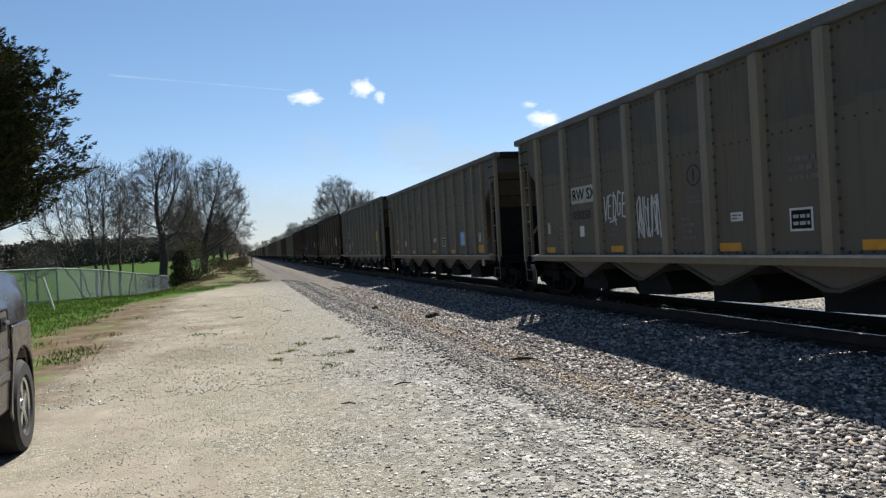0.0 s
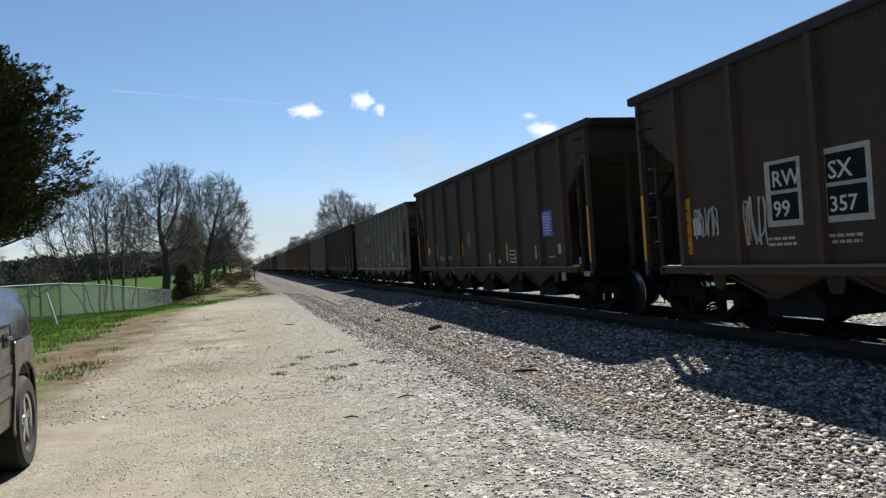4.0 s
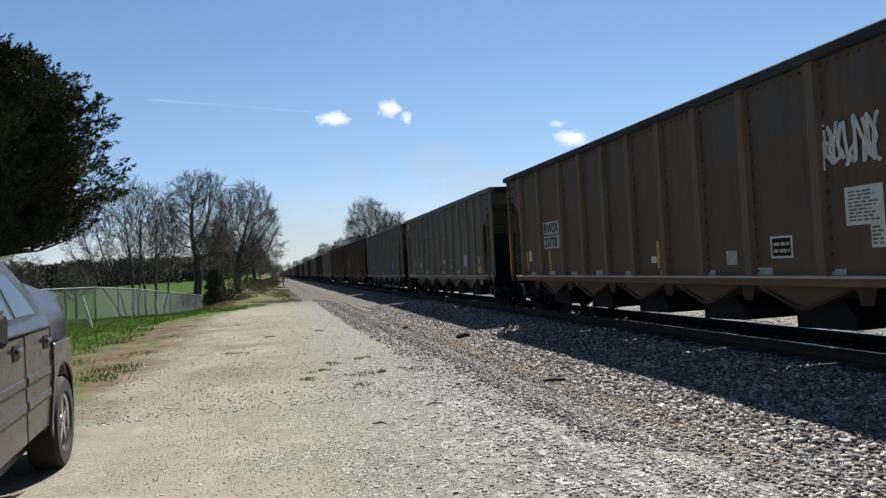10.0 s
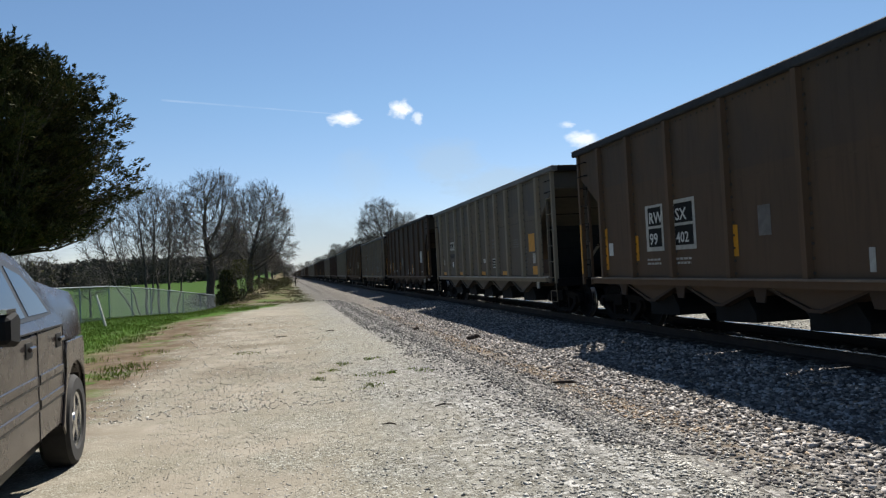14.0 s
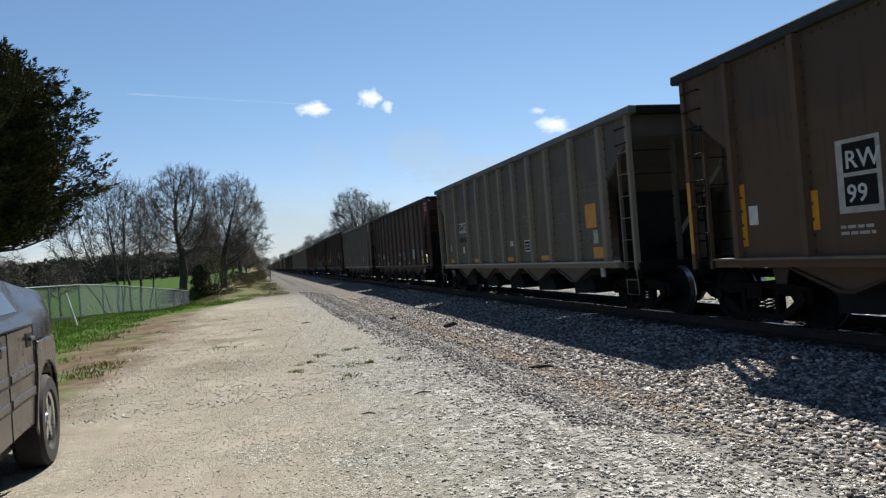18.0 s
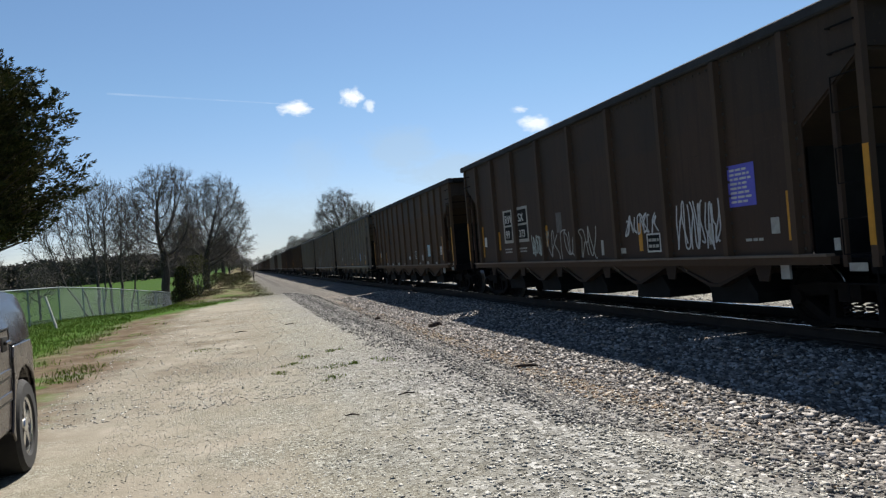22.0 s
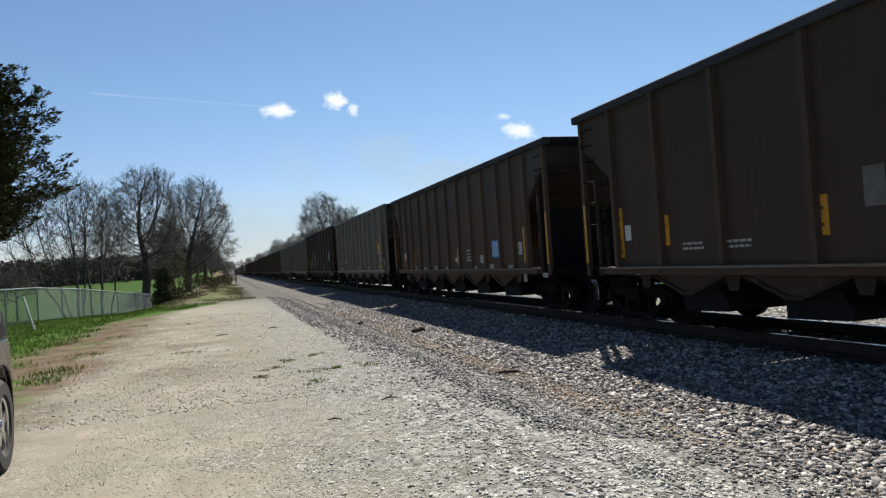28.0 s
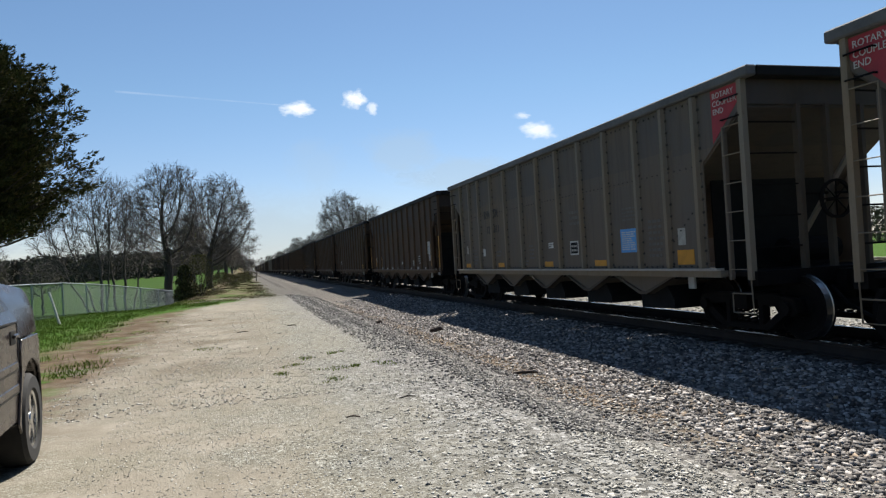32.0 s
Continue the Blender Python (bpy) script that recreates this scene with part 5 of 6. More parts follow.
def branching(seed, roots, blobs, count, step=0.36, reach=3.4, kill=0.5, rise=0.04):
    """Limbs that grow from the roots' lines towards points spread through the crown's blobs."""
    rng = np.random.default_rng(seed)
    share = np.array([b[3] * b[4] * b[5] for b in blobs]) ** 0.8
    share = share / share.sum()
    goals = []
    for b, q in zip(blobs, share):
        m = int(count * q) + 12
        d = rng.normal(size=(m, 3))
        d /= np.linalg.norm(d, axis=1)[:, None]
        goals.append(np.array(b[:3]) + d * (rng.uniform(0, 1, (m, 1)) ** 0.38) * np.array(b[3:]))
    goals = np.concatenate(goals)
    pos, parent = [], []
    for line in roots:
        for k, p in enumerate(line):
            pos.append(np.array(p, float))
            parent.append(len(pos) - 2 if k else -1)
    near, best = np.zeros(len(goals), int), np.full(len(goals), 1e9)
    fresh, forks = list(range(len(pos))), {}
    for turn in range(90):
        if not len(goals) or not fresh:
            break
        dd = np.linalg.norm(goals[:, None] - np.array([pos[f] for f in fresh])[None], axis=2)
        k = dd.argmin(1)
        dmin = dd[np.arange(len(goals)), k]
        closer = dmin < best
        best[closer], near[closer] = dmin[closer], np.array(fresh)[k[closer]]
        keep = best > kill
        goals, near, best = goals[keep], near[keep], best[keep]
        fresh = []
        pull = best < (reach if turn > 8 else 4.5)
        for node in np.unique(near[pull]):
            forks[node] = forks.get(node, 0) + 1
            if forks[node] > 3:
                continue
            to = goals[pull & (near == node)] - pos[node]
            d = (to / np.linalg.norm(to, axis=1)[:, None]).sum(0)
            d = d / (np.linalg.norm(d) + 1e-6) + rng.normal(size=3) * 0.07 + np.array((0, 0, rise))
            if parent[node] >= 0:
                on = pos[node] - pos[parent[node]]
                d = d + 0.5 * on / (np.linalg.norm(on) + 1e-6)
            d /= np.linalg.norm(d)
            fresh.append(len(pos))
            pos.append(pos[node] + d * step)
            parent.append(int(node))
    return [Vector(p) for p in pos], parent


def bare_tree(name, label, seed, roots, blobs, count, trunk_r, bud=0.0, mat=None, twig_len=0.62, per=2):
    """A leafless tree: trunk and limbs, then a haze of fine twigs."""
    r = random.Random(seed)
    ob = thing(name, label, "tree", "leafless trees")
    pos, parent = branching(seed, roots, blobs, count)
    kids = [[] for _ in pos]
    for k, p in enumerate(parent):
        if p >= 0:
            kids[p].append(k)
    rad = [0.0] * len(pos)
    for k in range(len(pos) - 1, -1, -1):
        rad[k] = max(0.015, sum(rad[c] ** 1.85 for c in kids[k]) ** (1 / 1.85)) if kids[k] else 0.015
    top = max(rad)
    rad = [0.015 + (v - 0.015) / (top - 0.015) * (trunk_r - 0.015) for v in rad]
    limbs, twigs, buds = Geo(), Geo(), Geo()
    starts = [(k, None) for k, p in enumerate(parent) if p < 0]
    while starts:
        k, before = starts.pop()
        line = [] if before is None else [before]
        while True:
            line.append(k)
            if not kids[k]:
                break
            order = sorted(kids[k], key=lambda c: -rad[c])
            starts += [(c, k) for c in order[1:]]
            k = order[0]
        rr = [rad[c] for c in line]
        if before is not None:
            rr[0] = rr[1]
        big = rr[0] > 0.05
        if parent[line[0]] < 0:
            rr[0] *= 1.35
        (limbs if big else twigs).tube([pos[c] for c in line], rr, 8 if rr[0] > 0.15 else 5 if big else 3, cap=False)
    for k, p in enumerate(pos):
        if rad[k] > 0.05 or parent[k] < 0:
            continue
        along_ = (p - pos[parent[k]]).normalized()
        for _ in range(per + (2 if not kids[k] else 0)):
            side = along_.cross(Vector((r.gauss(0, 1), r.gauss(0, 1), r.gauss(0, 1)))).normalized()
            grow(twigs, r, p, (along_ + side * r.uniform(0.3, 1.0)).normalized(), twig_len * r.uniform(0.6, 1.25), 0.0115, 1)
            if r.random() < bud:
                c = p + side * 0.3
                for _ in range(5):
                    c2 = c + Vector((r.gauss(0, 0.13), r.gauss(0, 0.13), r.gauss(0, 0.13)))
                    u = Vector((r.gauss(0, 1), r.gauss(0, 1), r.gauss(0, 1))).normalized() * 0.05
                    w = u.cross(Vector((r.gauss(0, 1), r.gauss(0, 1), r.gauss(0, 1)))).normalized() * 0.04
                    buds.add([c2 - u, c2 + w, c2 + u, c2 - w], [(0, 1, 2, 3)])
    part("trunk", limbs, mat or BARK, ob, "", smooth=True, fix=False)
    part("crown", twigs, TWIG, ob, "crown of fine bare twigs", fix=False)
    if buds.v:
        tagged(part("leaf_haze", buds, BUDS, ob, "first yellow-green buds", fix=False), kind="stuff")
    return ob


def height(ob):
    return max(v.co.z for c in ob.children for v in c.data.vertices)


def stand(ob, x, y, rz=0, s=1.0, dz=0.0, tall=0.0):
    """tall: the height that the tree is scaled to."""
    if tall:
        s = tall / height(ob)
    ob.matrix_basis = pose(x, y, ground_z(x, y) + dz, 0, 0, rz) @ Matrix.Diagonal((s, s, s, 1))
    return ob


def upright(h, dx=0.0, dy=0.0, x=0.0, n=7):
    """A trunk's line from below the ground."""
    return [(x + dx * k / n + 0.05 * math.sin(k * 1.7), dy * k / n + 0.04 * math.cos(k * 2.1), -0.3 + (h + 0.3) * k / n) for k in range(n + 1)]


oak = bare_tree("oak_tree", "tall leafless oak with a rounded crown and first buds", 3, [upright(4.2, 0.15)],
                [(0.2, 0, 7.2, 3.1, 3.0, 4.5), (0.6, 0.2, 10.0, 2.2, 2.2, 1.8), (-2.9, 0, 4.0, 1.3, 0.8, 0.7), (-2.2, 0.3, 6.6, 1.5, 1.6, 2.6)], 1600, 0.34, 0.05, None, 0.8, 3)
stand(oak, -6.25, 59.5, 0, tall=11.9)
oak2 = bare_tree("oak_tree", "broad leafless oak with a dark dense crown", 8, [upright(3.2, 0.2)],
                 [(1.3, 0, 7.2, 3.3, 3.0, 4.6), (2.2, 0, 4.6, 2.8, 2.4, 2.0), (-1.2, 0, 5.4, 1.8, 1.8, 2.4)], 1700, 0.36, 0.02, None, 0.85, 4)
stand(oak2, -3.75, 72, 0, tall=11.9)
fan = bare_tree("multi_stem_tree", "pale leafless tree with several fanning stems by the fence", 5,
                [upright(2.4, -1.5, 0.2, -0.3), upright(2.8, -0.8, -0.4, -0.15), upright(3.2, -0.1, 0.4, 0.05), upright(3.0, 0.35, -0.3, 0.25)],
                [(-0.9, 0, 5.6, 3.2, 2.4, 3.4), (0.2, 0, 7.4, 1.9, 1.8, 2.2)], 1500, 0.10, 0.0, PALEBARK, 0.75, 2)
stand(fan, -9.14, 48.5, 0, dz=-0.2, tall=9.9)
fan2 = bare_tree("multi_stem_tree", "pale leafless tree with three upright stems", 15,
                 [upright(3.4, -0.2, 0.3, -0.45), upright(3.4, 0.15, -0.3, 0.15), upright(3.0, 0.6, 0.2, 0.6)],
                 [(0.4, 0, 6.0, 2.3, 2.0, 3.6)], 1050, 0.095, 0.0, PALEBARK, 0.75, 2)
stand(fan2, -8.3, 51, 0, dz=-0.2, tall=9.7)
small = bare_tree("young_tree", "small leafless tree at the edge of the field", 23, [upright(1.6)], [(0, 0, 3.9, 2.4, 2.3, 2.1)], 420, 0.12, 0.1)
stand(small, -18, 54, tall=6.0)
for k, (x, y, src, rz, s) in enumerate((
        (16.8, 112, oak2, 175, 1.2), (19.6, 116, oak, 300, 1.02), (23, 128, oak, 120, 0.95), (15.6, 142, oak, 30, 0.8), (16.2, 163, oak2, 120, 0.86), (19, 150, oak2, 250, 0.9), (15.2, 182, oak2, 310, 0.8), (17.5, 265, oak, 75, 0.95), (15.0, 205, oak, 200, 0.92), (18.5, 235, oak2, 10, 0.95), (17, 300, oak2, 90, 0.9), (24, 330, oak, 45, 1.0), (18, 390, oak, 300, 1.0), (20, 460, oak2, 260, 1.1), (17, 560, oak, 100, 1.1),
        (-6.5, 92, oak2, 150, 0.88), (-3.2, 112, oak, 250, 0.72), (-9, 120, oak2, 60, 0.9), (-4.0, 150, oak2, 200, 0.75), (-7, 180, oak, 20, 0.9), (-4.5, 220, oak2, 330, 0.8), (-6, 280, oak, 70, 0.9), (-6, 350, oak2, 170, 1.0), (-7, 450, oak, 220, 1.1), (-8, 580, oak2, 30, 1.2),
        (-24, 58, small, 80, 0.9), (-16, 62, small, 200, 0.8), (-27, 75, fan2, 20, 0.9), (1.2, 104, small, 100, 0.6), (-0.4, 126, small, 20, 0.7), (0.2, 160, small, 220, 0.8), (0.5, 210, small, 10, 0.9))):
    stand(copy_thing(src, Matrix()), x, y, rz, tall=s * (6.0 if src is small else 9.0 if src is fan2 else 12.0))


def shrub(name, label, mat, seed, w, h, count, leaf):
    """A bush of many small leaves on a few stems."""
    r = random.Random(seed)
    ob = thing(name, label, "bush", "bushes by the fence")
    g = Geo()
    for k in range(9):
        a = r.uniform(0, 6.28)
        g.tube([(0.1 * math.cos(a), 0.1 * math.sin(a), -0.1), (w * 0.3 * math.cos(a), w * 0.3 * math.sin(a), h * 0.5), (w * 0.4 * math.cos(a + 0.3), w * 0.4 * math.sin(a + 0.3), h * 0.9)], [0.03, 0.02, 0.008], 4, False)
    tagged(part("stem_cluster", g, BARK, ob, fix=False), kind="stuff")
    g = Geo()
    for _ in range(count):
        a, t = r.uniform(0, 6.28), r.random()
        prof = w * 0.5 * (0.55 + 0.6 * math.sin(math.pi * min(1, t * 0.9 + 0.12))) * (1 + 0.75 * noise.noise(Vector((math.cos(a) * 2, math.sin(a) * 2, t * 4 + seed)))) * (1.15 - 0.5 * t)
        rad = prof * r.uniform(0.35, 1.0)
        c = Vector((rad * math.cos(a), rad * math.sin(a), h * t))
        u = Vector((r.gauss(0, 1), r.gauss(0, 1), r.gauss(0.5, 1))).normalized() * leaf
        v_ = u.cross(Vector((r.gauss(0, 1), r.gauss(0, 1), r.gauss(0, 1)))).normalized() * leaf * 0.5
        g.add([c - u, c + v_, c + u, c - v_], [(0, 1, 2, 3)])
    part("foliage", g, mat, ob, fix=False)
    return ob


SPRING = leaf_mat("spring_leaves", [(0.0, (0.045, 0.046, 0.015)), (0.6, (0.079, 0.079, 0.027)), (1.0, (0.120, 0.101, 0.049))])
stand(shrub("evergreen_bush", "dark evergreen bush at the end of the fence", NEEDLE, 2, 1.25, 2.15, 3000, 0.085), -3.75, 45.2)
stand(shrub("budding_shrub", "yellow-green budding shrub beside the fence end", SPRING, 3, 2.6, 2.7, 2600, 0.05), -3.0, 47.0)
low = shrub("low_thicket", "low dry thicket along the line", SPRING, 4, 3.6, 1.3, 2600, 0.06)
stand(low, -2.2, 86)
for x, y, rz, s in ((-0.6, 98, 40, 0.8), (-3.6, 104, 90, 1.1), (-1.0, 118, 10, 1.0), (-4.5, 68, 130, 0.8), (-7.5, 66, 30, 0.9), (0.0, 140, 200, 1.1), (13.5, 60, 20, 0.6), (15.5, 95, 70, 1.0)):
    stand(copy_thing(low, Matrix()), x, y, rz, s)


def cedar():
    """A dense dark juniper: limbs that end in pointed, upswept sprays on a tapering trunk."""
    r = random.Random(12)
    ob = thing("cedar_tree", "tall dark green cedar with dense ragged foliage", "tree")
    g = Geo()
    g.tube([(0, 0, -0.3), (0.05, 0, 2), (0.1, 0.1, 5), (0.3, 0, 8.0)], [0.26, 0.21, 0.12, 0.02], 8)
    prof = ((2.6, 1.75), (2.8, 2.22), (3.1, 2.46), (3.7, 2.69), (4.2, 3.16), (4.8, 3.57), (5.4, 3.39), (6.1, 3.04), (6.7, 2.46), (7.3, 1.52), (7.9, 0.29))

    def radius(z):
        for (a, ra), (b, rb) in zip(prof, prof[1:]):
            if a <= z <= b:
                return ra + (rb - ra) * (z - a) / (b - a)
        return 0.1

    leaves = Geo()

    def spray(c, d, length, fat):
        for k in range(int(46 * length / 0.5)):
            s = r.random() ** 0.8
            ring = d.cross(Vector((r.gauss(0, 1), r.gauss(0, 1), r.gauss(0, 1)))).normalized()
            q = c + d * (length * s) + ring * (fat * (1 - s) ** 0.7 * r.random() ** 0.5)
            u = (d * 1.1 + ring * r.uniform(0.1, 0.9)).normalized() * r.uniform(0.06, 0.13)
            w = u.cross(Vector((r.gauss(0, 1), r.gauss(0, 1), r.gauss(0, 1)))).normalized() * r.uniform(0.014, 0.026)
            leaves.add([q - w, q + w, q + u], [(0, 1, 2)])

    for _ in range(760):
        z = 2.75 + 4.9 * r.random() ** 0.9
        a = r.uniform(0, 6.283)
        lump = 0.84 + 0.58 * noise.noise(Vector((math.cos(a) * 1.9, math.sin(a) * 1.9, z * 1.0)))
        R = radius(z) * min(1.12, lump * r.uniform(0.62, 1.1))
        out = Vector((math.cos(a), math.sin(a), 0))
        base = Vector((0.1, 0, max(2.35, z - R * 0.42)))
        tip = out * R + Vector((0, 0, z))
        midp = base.lerp(tip, 0.55) - Vector((0, 0, R * 0.07))
        g.tube([base, midp, tip], [0.03, 0.018, 0.006], 4, False)
        n = 3 + int(R * 2.6)
        for k in range(n):
            s = 0.38 + 0.62 * (k + r.random()) / n
            c = base.lerp(tip, s) + Vector((r.gauss(0, 0.08), r.gauss(0, 0.08), r.gauss(0, 0.07)))
            d = (out * 0.9 + Vector((r.gauss(0, 0.45), r.gauss(0, 0.45), r.uniform(0.1, 0.85)))).normalized()
            spray(c, d, r.uniform(0.3, 0.62), r.uniform(0.09, 0.17))
    part("trunk", g, BARK, ob, smooth=True, fix=False)
    part("foliage", leaves, NEEDLE, ob, fix=False)
    return ob


stand(cedar(), -7.05, 19.3, 65)


# ---- far woods round the fields ----
def woods(name, label, spots, seed):
    r = random.Random(seed)
    g = Geo()
    for x, y, h in spots:
        z = ground_z(x, y) - 0.3
        g.tube([(x, y, z), (x + r.gauss(0, 0.3), y, z + h * 0.55), (x + r.gauss(0, 0.6), y, z + h)], [0.22, 0.14, 0.03], 3, False)
        for _ in range(26):
            s = r.uniform(0.2, 0.95)
            a = r.uniform(0, 6.283)
            l = h * 0.38 * (1.15 - s) + 0.6
            g.tube([(x, y, z + h * s), (x + l * math.cos(a), y + l * math.sin(a), z + h * s + l * r.uniform(0.3, 1.0))], [0.07, 0.015], 3, False)
        for _ in range(130):
            s = r.uniform(0.0, 1.0)
            l = h * 0.36 * (1.15 - s) + 0.5
            c = Vector((x + r.gauss(0, l * 0.6), y + r.gauss(0, l * 0.6), z + h * s))
            u = Vector((r.gauss(0, 1), r.gauss(0, 1), r.gauss(0, 1))).normalized() * r.uniform(0.4, 0.9)
            w = u.cross(Vector((r.gauss(0, 1), r.gauss(0, 1), r.gauss(0, 1)))).normalized() * 0.5
            g.add([c - u, c + w, c + u], [(0, 1, 2)])
    return solid(name, g, FARWOOD, label, "woods", kind="stuff", fix=False)


def far_mat():
    m = Mat("distant_bare_woods", 1.0, 0.0, 0.1)
    m.colour(m.ramp(m.random(True), [(0.0, (0.060, 0.054, 0.045)), (0.6, (0.085, 0.077, 0.062)), (1.0, (0.095, 0.095, 0.060))]))
    return m.m


FARWOOD = far_mat()
rw = random.Random(6)
spots = [(-20 - 230 * t + rw.gauss(0, 6), 290 - 110 * t + rw.gauss(0, 12), rw.uniform(7.0, 10.5) * (1 - 0.2 * t)) for t in (k / 760 for k in range(760))]
woods("woods_west", "belt of bare grey-brown woods beyond the field", spots, 1)
spots = [(150 + rw.gauss(0, 8) + 20 * math.sin(k), 20 + 330 * k / 200, rw.uniform(7, 11)) for k in range(200)]
woods("woods_east", "bare woods beyond the field across the track", spots, 2)
spots = [(rw.uniform(-60, 60) + (16 if k % 2 else -8), 620 + rw.uniform(0, 160), rw.uniform(10, 15)) for k in range(70)]
spots = [(x, y, h) for x, y, h in spots if not -2 < x < 13]
woods("woods_north", "bare woods where the line runs out of sight", spots, 3)
spots = [(-60 + 8 * k + rw.gauss(0, 3), -90 + rw.gauss(0, 8), rw.uniform(8, 12)) for k in range(20)]
woods("woods_south", "bare woods behind the drive", spots, 4)

# ---- the chain-link fence ----
GALV = plain("galvanised_wire", (0.300, 0.330, 0.345), 0.45, 0.3, 0.2, 3)
WIRE = plain("chain_link_wire", (0.198, 0.240, 0.258), 0.5, 0.2, 0.15, 2)
LINE = ((-11.5, 17.0, 1.42), (-9.6, 23.0, 1.46), (-8.45, 27.0, 1.44), (-7.4, 31.5, 1.40), (-6.75, 37.0, 1.17), (-5.9, 42.0, 0.83), (-4.75, 48.2, 0.40))
fence = thing("chain_link_fence", "grey chain-link fence with a top rail along the verge", "fence")
H = 1.38
for i, ((x0, y0, t0), (x1, y1, t1)) in enumerate(zip(LINE, LINE[1:])):
    a, b = Vector((x0, y0, t0)), Vector((x1, y1, t1))
    ln = math.hypot(x1 - x0, y1 - y0)
    part("top_rail", Geo().tube([a, b], 0.024, 6), GALV, fence)
    for k in range(2):
        p = a.lerp(b, k / 2)
        part("post", Geo().tube([(p.x, p.y, p.z - H - 0.3), (p.x, p.y, p.z + 0.03)], 0.032, 7), GALV, fence)
    g = Geo()
    step = 0.068
    n = int(ln / step)
    for sgn in (1, -1):
        for k in range(-int(H / step), n):
            s0, s1 = k * step, k * step + H
            z0, z1 = 0.0, H
            if s0 < 0:
                z0, s0 = -s0, 0.0
            if s1 > ln:
                z1, s1 = H - (s1 - ln), ln
            if s1 <= s0:
                continue
            if sgn < 0:
                z0, z1 = H - z0, H - z1
            pa, pb = a.lerp(b, s0 / ln), a.lerp(b, s1 / ln)
            pa.z += z0 - H
            pb.z += z1 - H
            g.tube([pa, pb], 0.0034, 3, False)
    part("wire_mesh", g, WIRE, fence, "woven wire mesh", fix=False)
pale_post = Geo().tube([(-6.35, 26.6, -0.2), (-6.75, 26.9, 1.12)], [0.045, 0.04], 8)
solid("leaning_post", pale_post, plain("weathered_white_post", (0.5, 0.5, 0.47), 0.7), "leaning weathered white post in the grass", "post")
g = Geo()
g.tube([(-7.3, 25.5, -0.1), (-7.35, 25.5, 0.55), (-7.2, 25.5, 0.95)], [0.04, 0.03, 0.012], 5)
g.tube([(-7.35, 25.5, 0.5), (-7.5, 25.5, 0.8)], [0.02, 0.008], 4)
solid("dead_stump", g, BARK, "thin dead stem standing by the fence", "stump")


# ---- the pickup truck ----
def truck_paint():
    m = Mat("taupe_metallic_paint", 0.3, 0.3, 0.4)
    n = m.noise(1.2, 4)
    m.colour(m.ramp(n, [(0.3, (0.036, 0.029, 0.027)), (0.7, (0.047, 0.038, 0.035))]))
    m.rough(m.ramp(m.noise(5, 5), [(0.35, 0.2), (0.75, 0.34)]))
    m.b.inputs["Coat Weight"].default_value = 0.15
    m.b.inputs["Coat Roughness"].default_value = 0.06
    return m.m


TPAINT = truck_paint()
TRIM = plain("black_trim_plastic", (0.02, 0.02, 0.02), 0.45, 0.0, 0.2, 5)
TYRE = plain("tyre_rubber", (0.022, 0.021, 0.02), 0.85, 0.0, 0.4, 8)
ALLOY = plain("bright_alloy", (0.62, 0.62, 0.62), 0.22, 1.0, 0.1, 5)
GLASS = Mat("tinted_glass", 0.02, 0.0, 1.0).colour((0.03, 0.035, 0.04)).m
LAMP = plain("red_lamp_plastic", (0.35, 0.02, 0.02), 0.25, 0.0, 0.1, 5)


def arc(cy, cz, r, a0, a1, n=12):
    return [(cy + r * math.cos(radians(a0 + (a1 - a0) * k / n)), cz + r * math.sin(radians(a0 + (a1 - a0) * k / n))) for k in range(n + 1)]


def loft(rows):
    """Cross-sections of equal length joined into a closed skin."""
    g = Geo()
    n = len(rows[0])
    for r_ in rows:
        g.v += [tuple(p) for p in r_]
    for i in range(len(rows) - 1):
        for k in range(n - 1):
            a = i * n + k
            g.f.append((a, a + 1, a + n + 1, a + n))
    return g


truck = thing("pickup_truck", "taupe four-door pickup truck parked on the gravel drive", "pickup truck", "", (-2.73, 6.29, 0.0), 5.0)
WB = 3.1
low_side = [(-4.0, 0.42), (-4.08, 0.62), (-4.0, 0.93), (-3.55, 1.06), (-2.75, 1.15), (-2.4, 1.19), (-0.42, 1.22), (-0.36, 1.06), (0.80, 1.05), (0.87, 0.98), (0.88, 0.80), (0.86, 0.62), (0.78, 0.42)]
low_side += arc(0, 0.40, 0.465, 0, 180) + [(-0.6, 0.43), (-2.55, 0.43)] + arc(-WB, 0.40, 0.465, 0, 180)
g = Geo()
g.prism(low_side, -0.93, 0.93, "x")
part("body", g, TPAINT, truck, bevel=0.03)


# the upper sides: a belt shoulder, then the pillars leaning in
def cab_row(y, z0, zs, z1, in0, ins, in1):
    crown = z1 + 0.035
    return [(-in0, y, z0), (-ins, y, zs), (-in1, y, z1), (-in1 * 0.55, y, crown), (in1 * 0.55, y, crown), (in1, y, z1), (ins, y, zs), (in0, y, z0)]


g = loft([cab_row(-2.55, 1.16, 1.17, 1.18, 0.90, 0.88, 0.86), cab_row(-1.75, 1.19, 1.26, 1.64, 0.928, 0.875, 0.70), cab_row(-1.45, 1.20, 1.28, 1.72, 0.928, 0.875, 0.68), cab_row(-0.95, 1.21, 1.29, 1.765, 0.928, 0.875, 0.68), cab_row(-0.72, 1.21, 1.30, 1.725, 0.928, 0.875, 0.69), cab_row(-0.55, 1.21, 1.30, 1.65, 0.928, 0.876, 0.71), cab_row(-0.38, 1.21, 1.30, 1.55, 0.928, 0.878, 0.74)])
part("cab", g, TPAINT, truck, smooth=True)
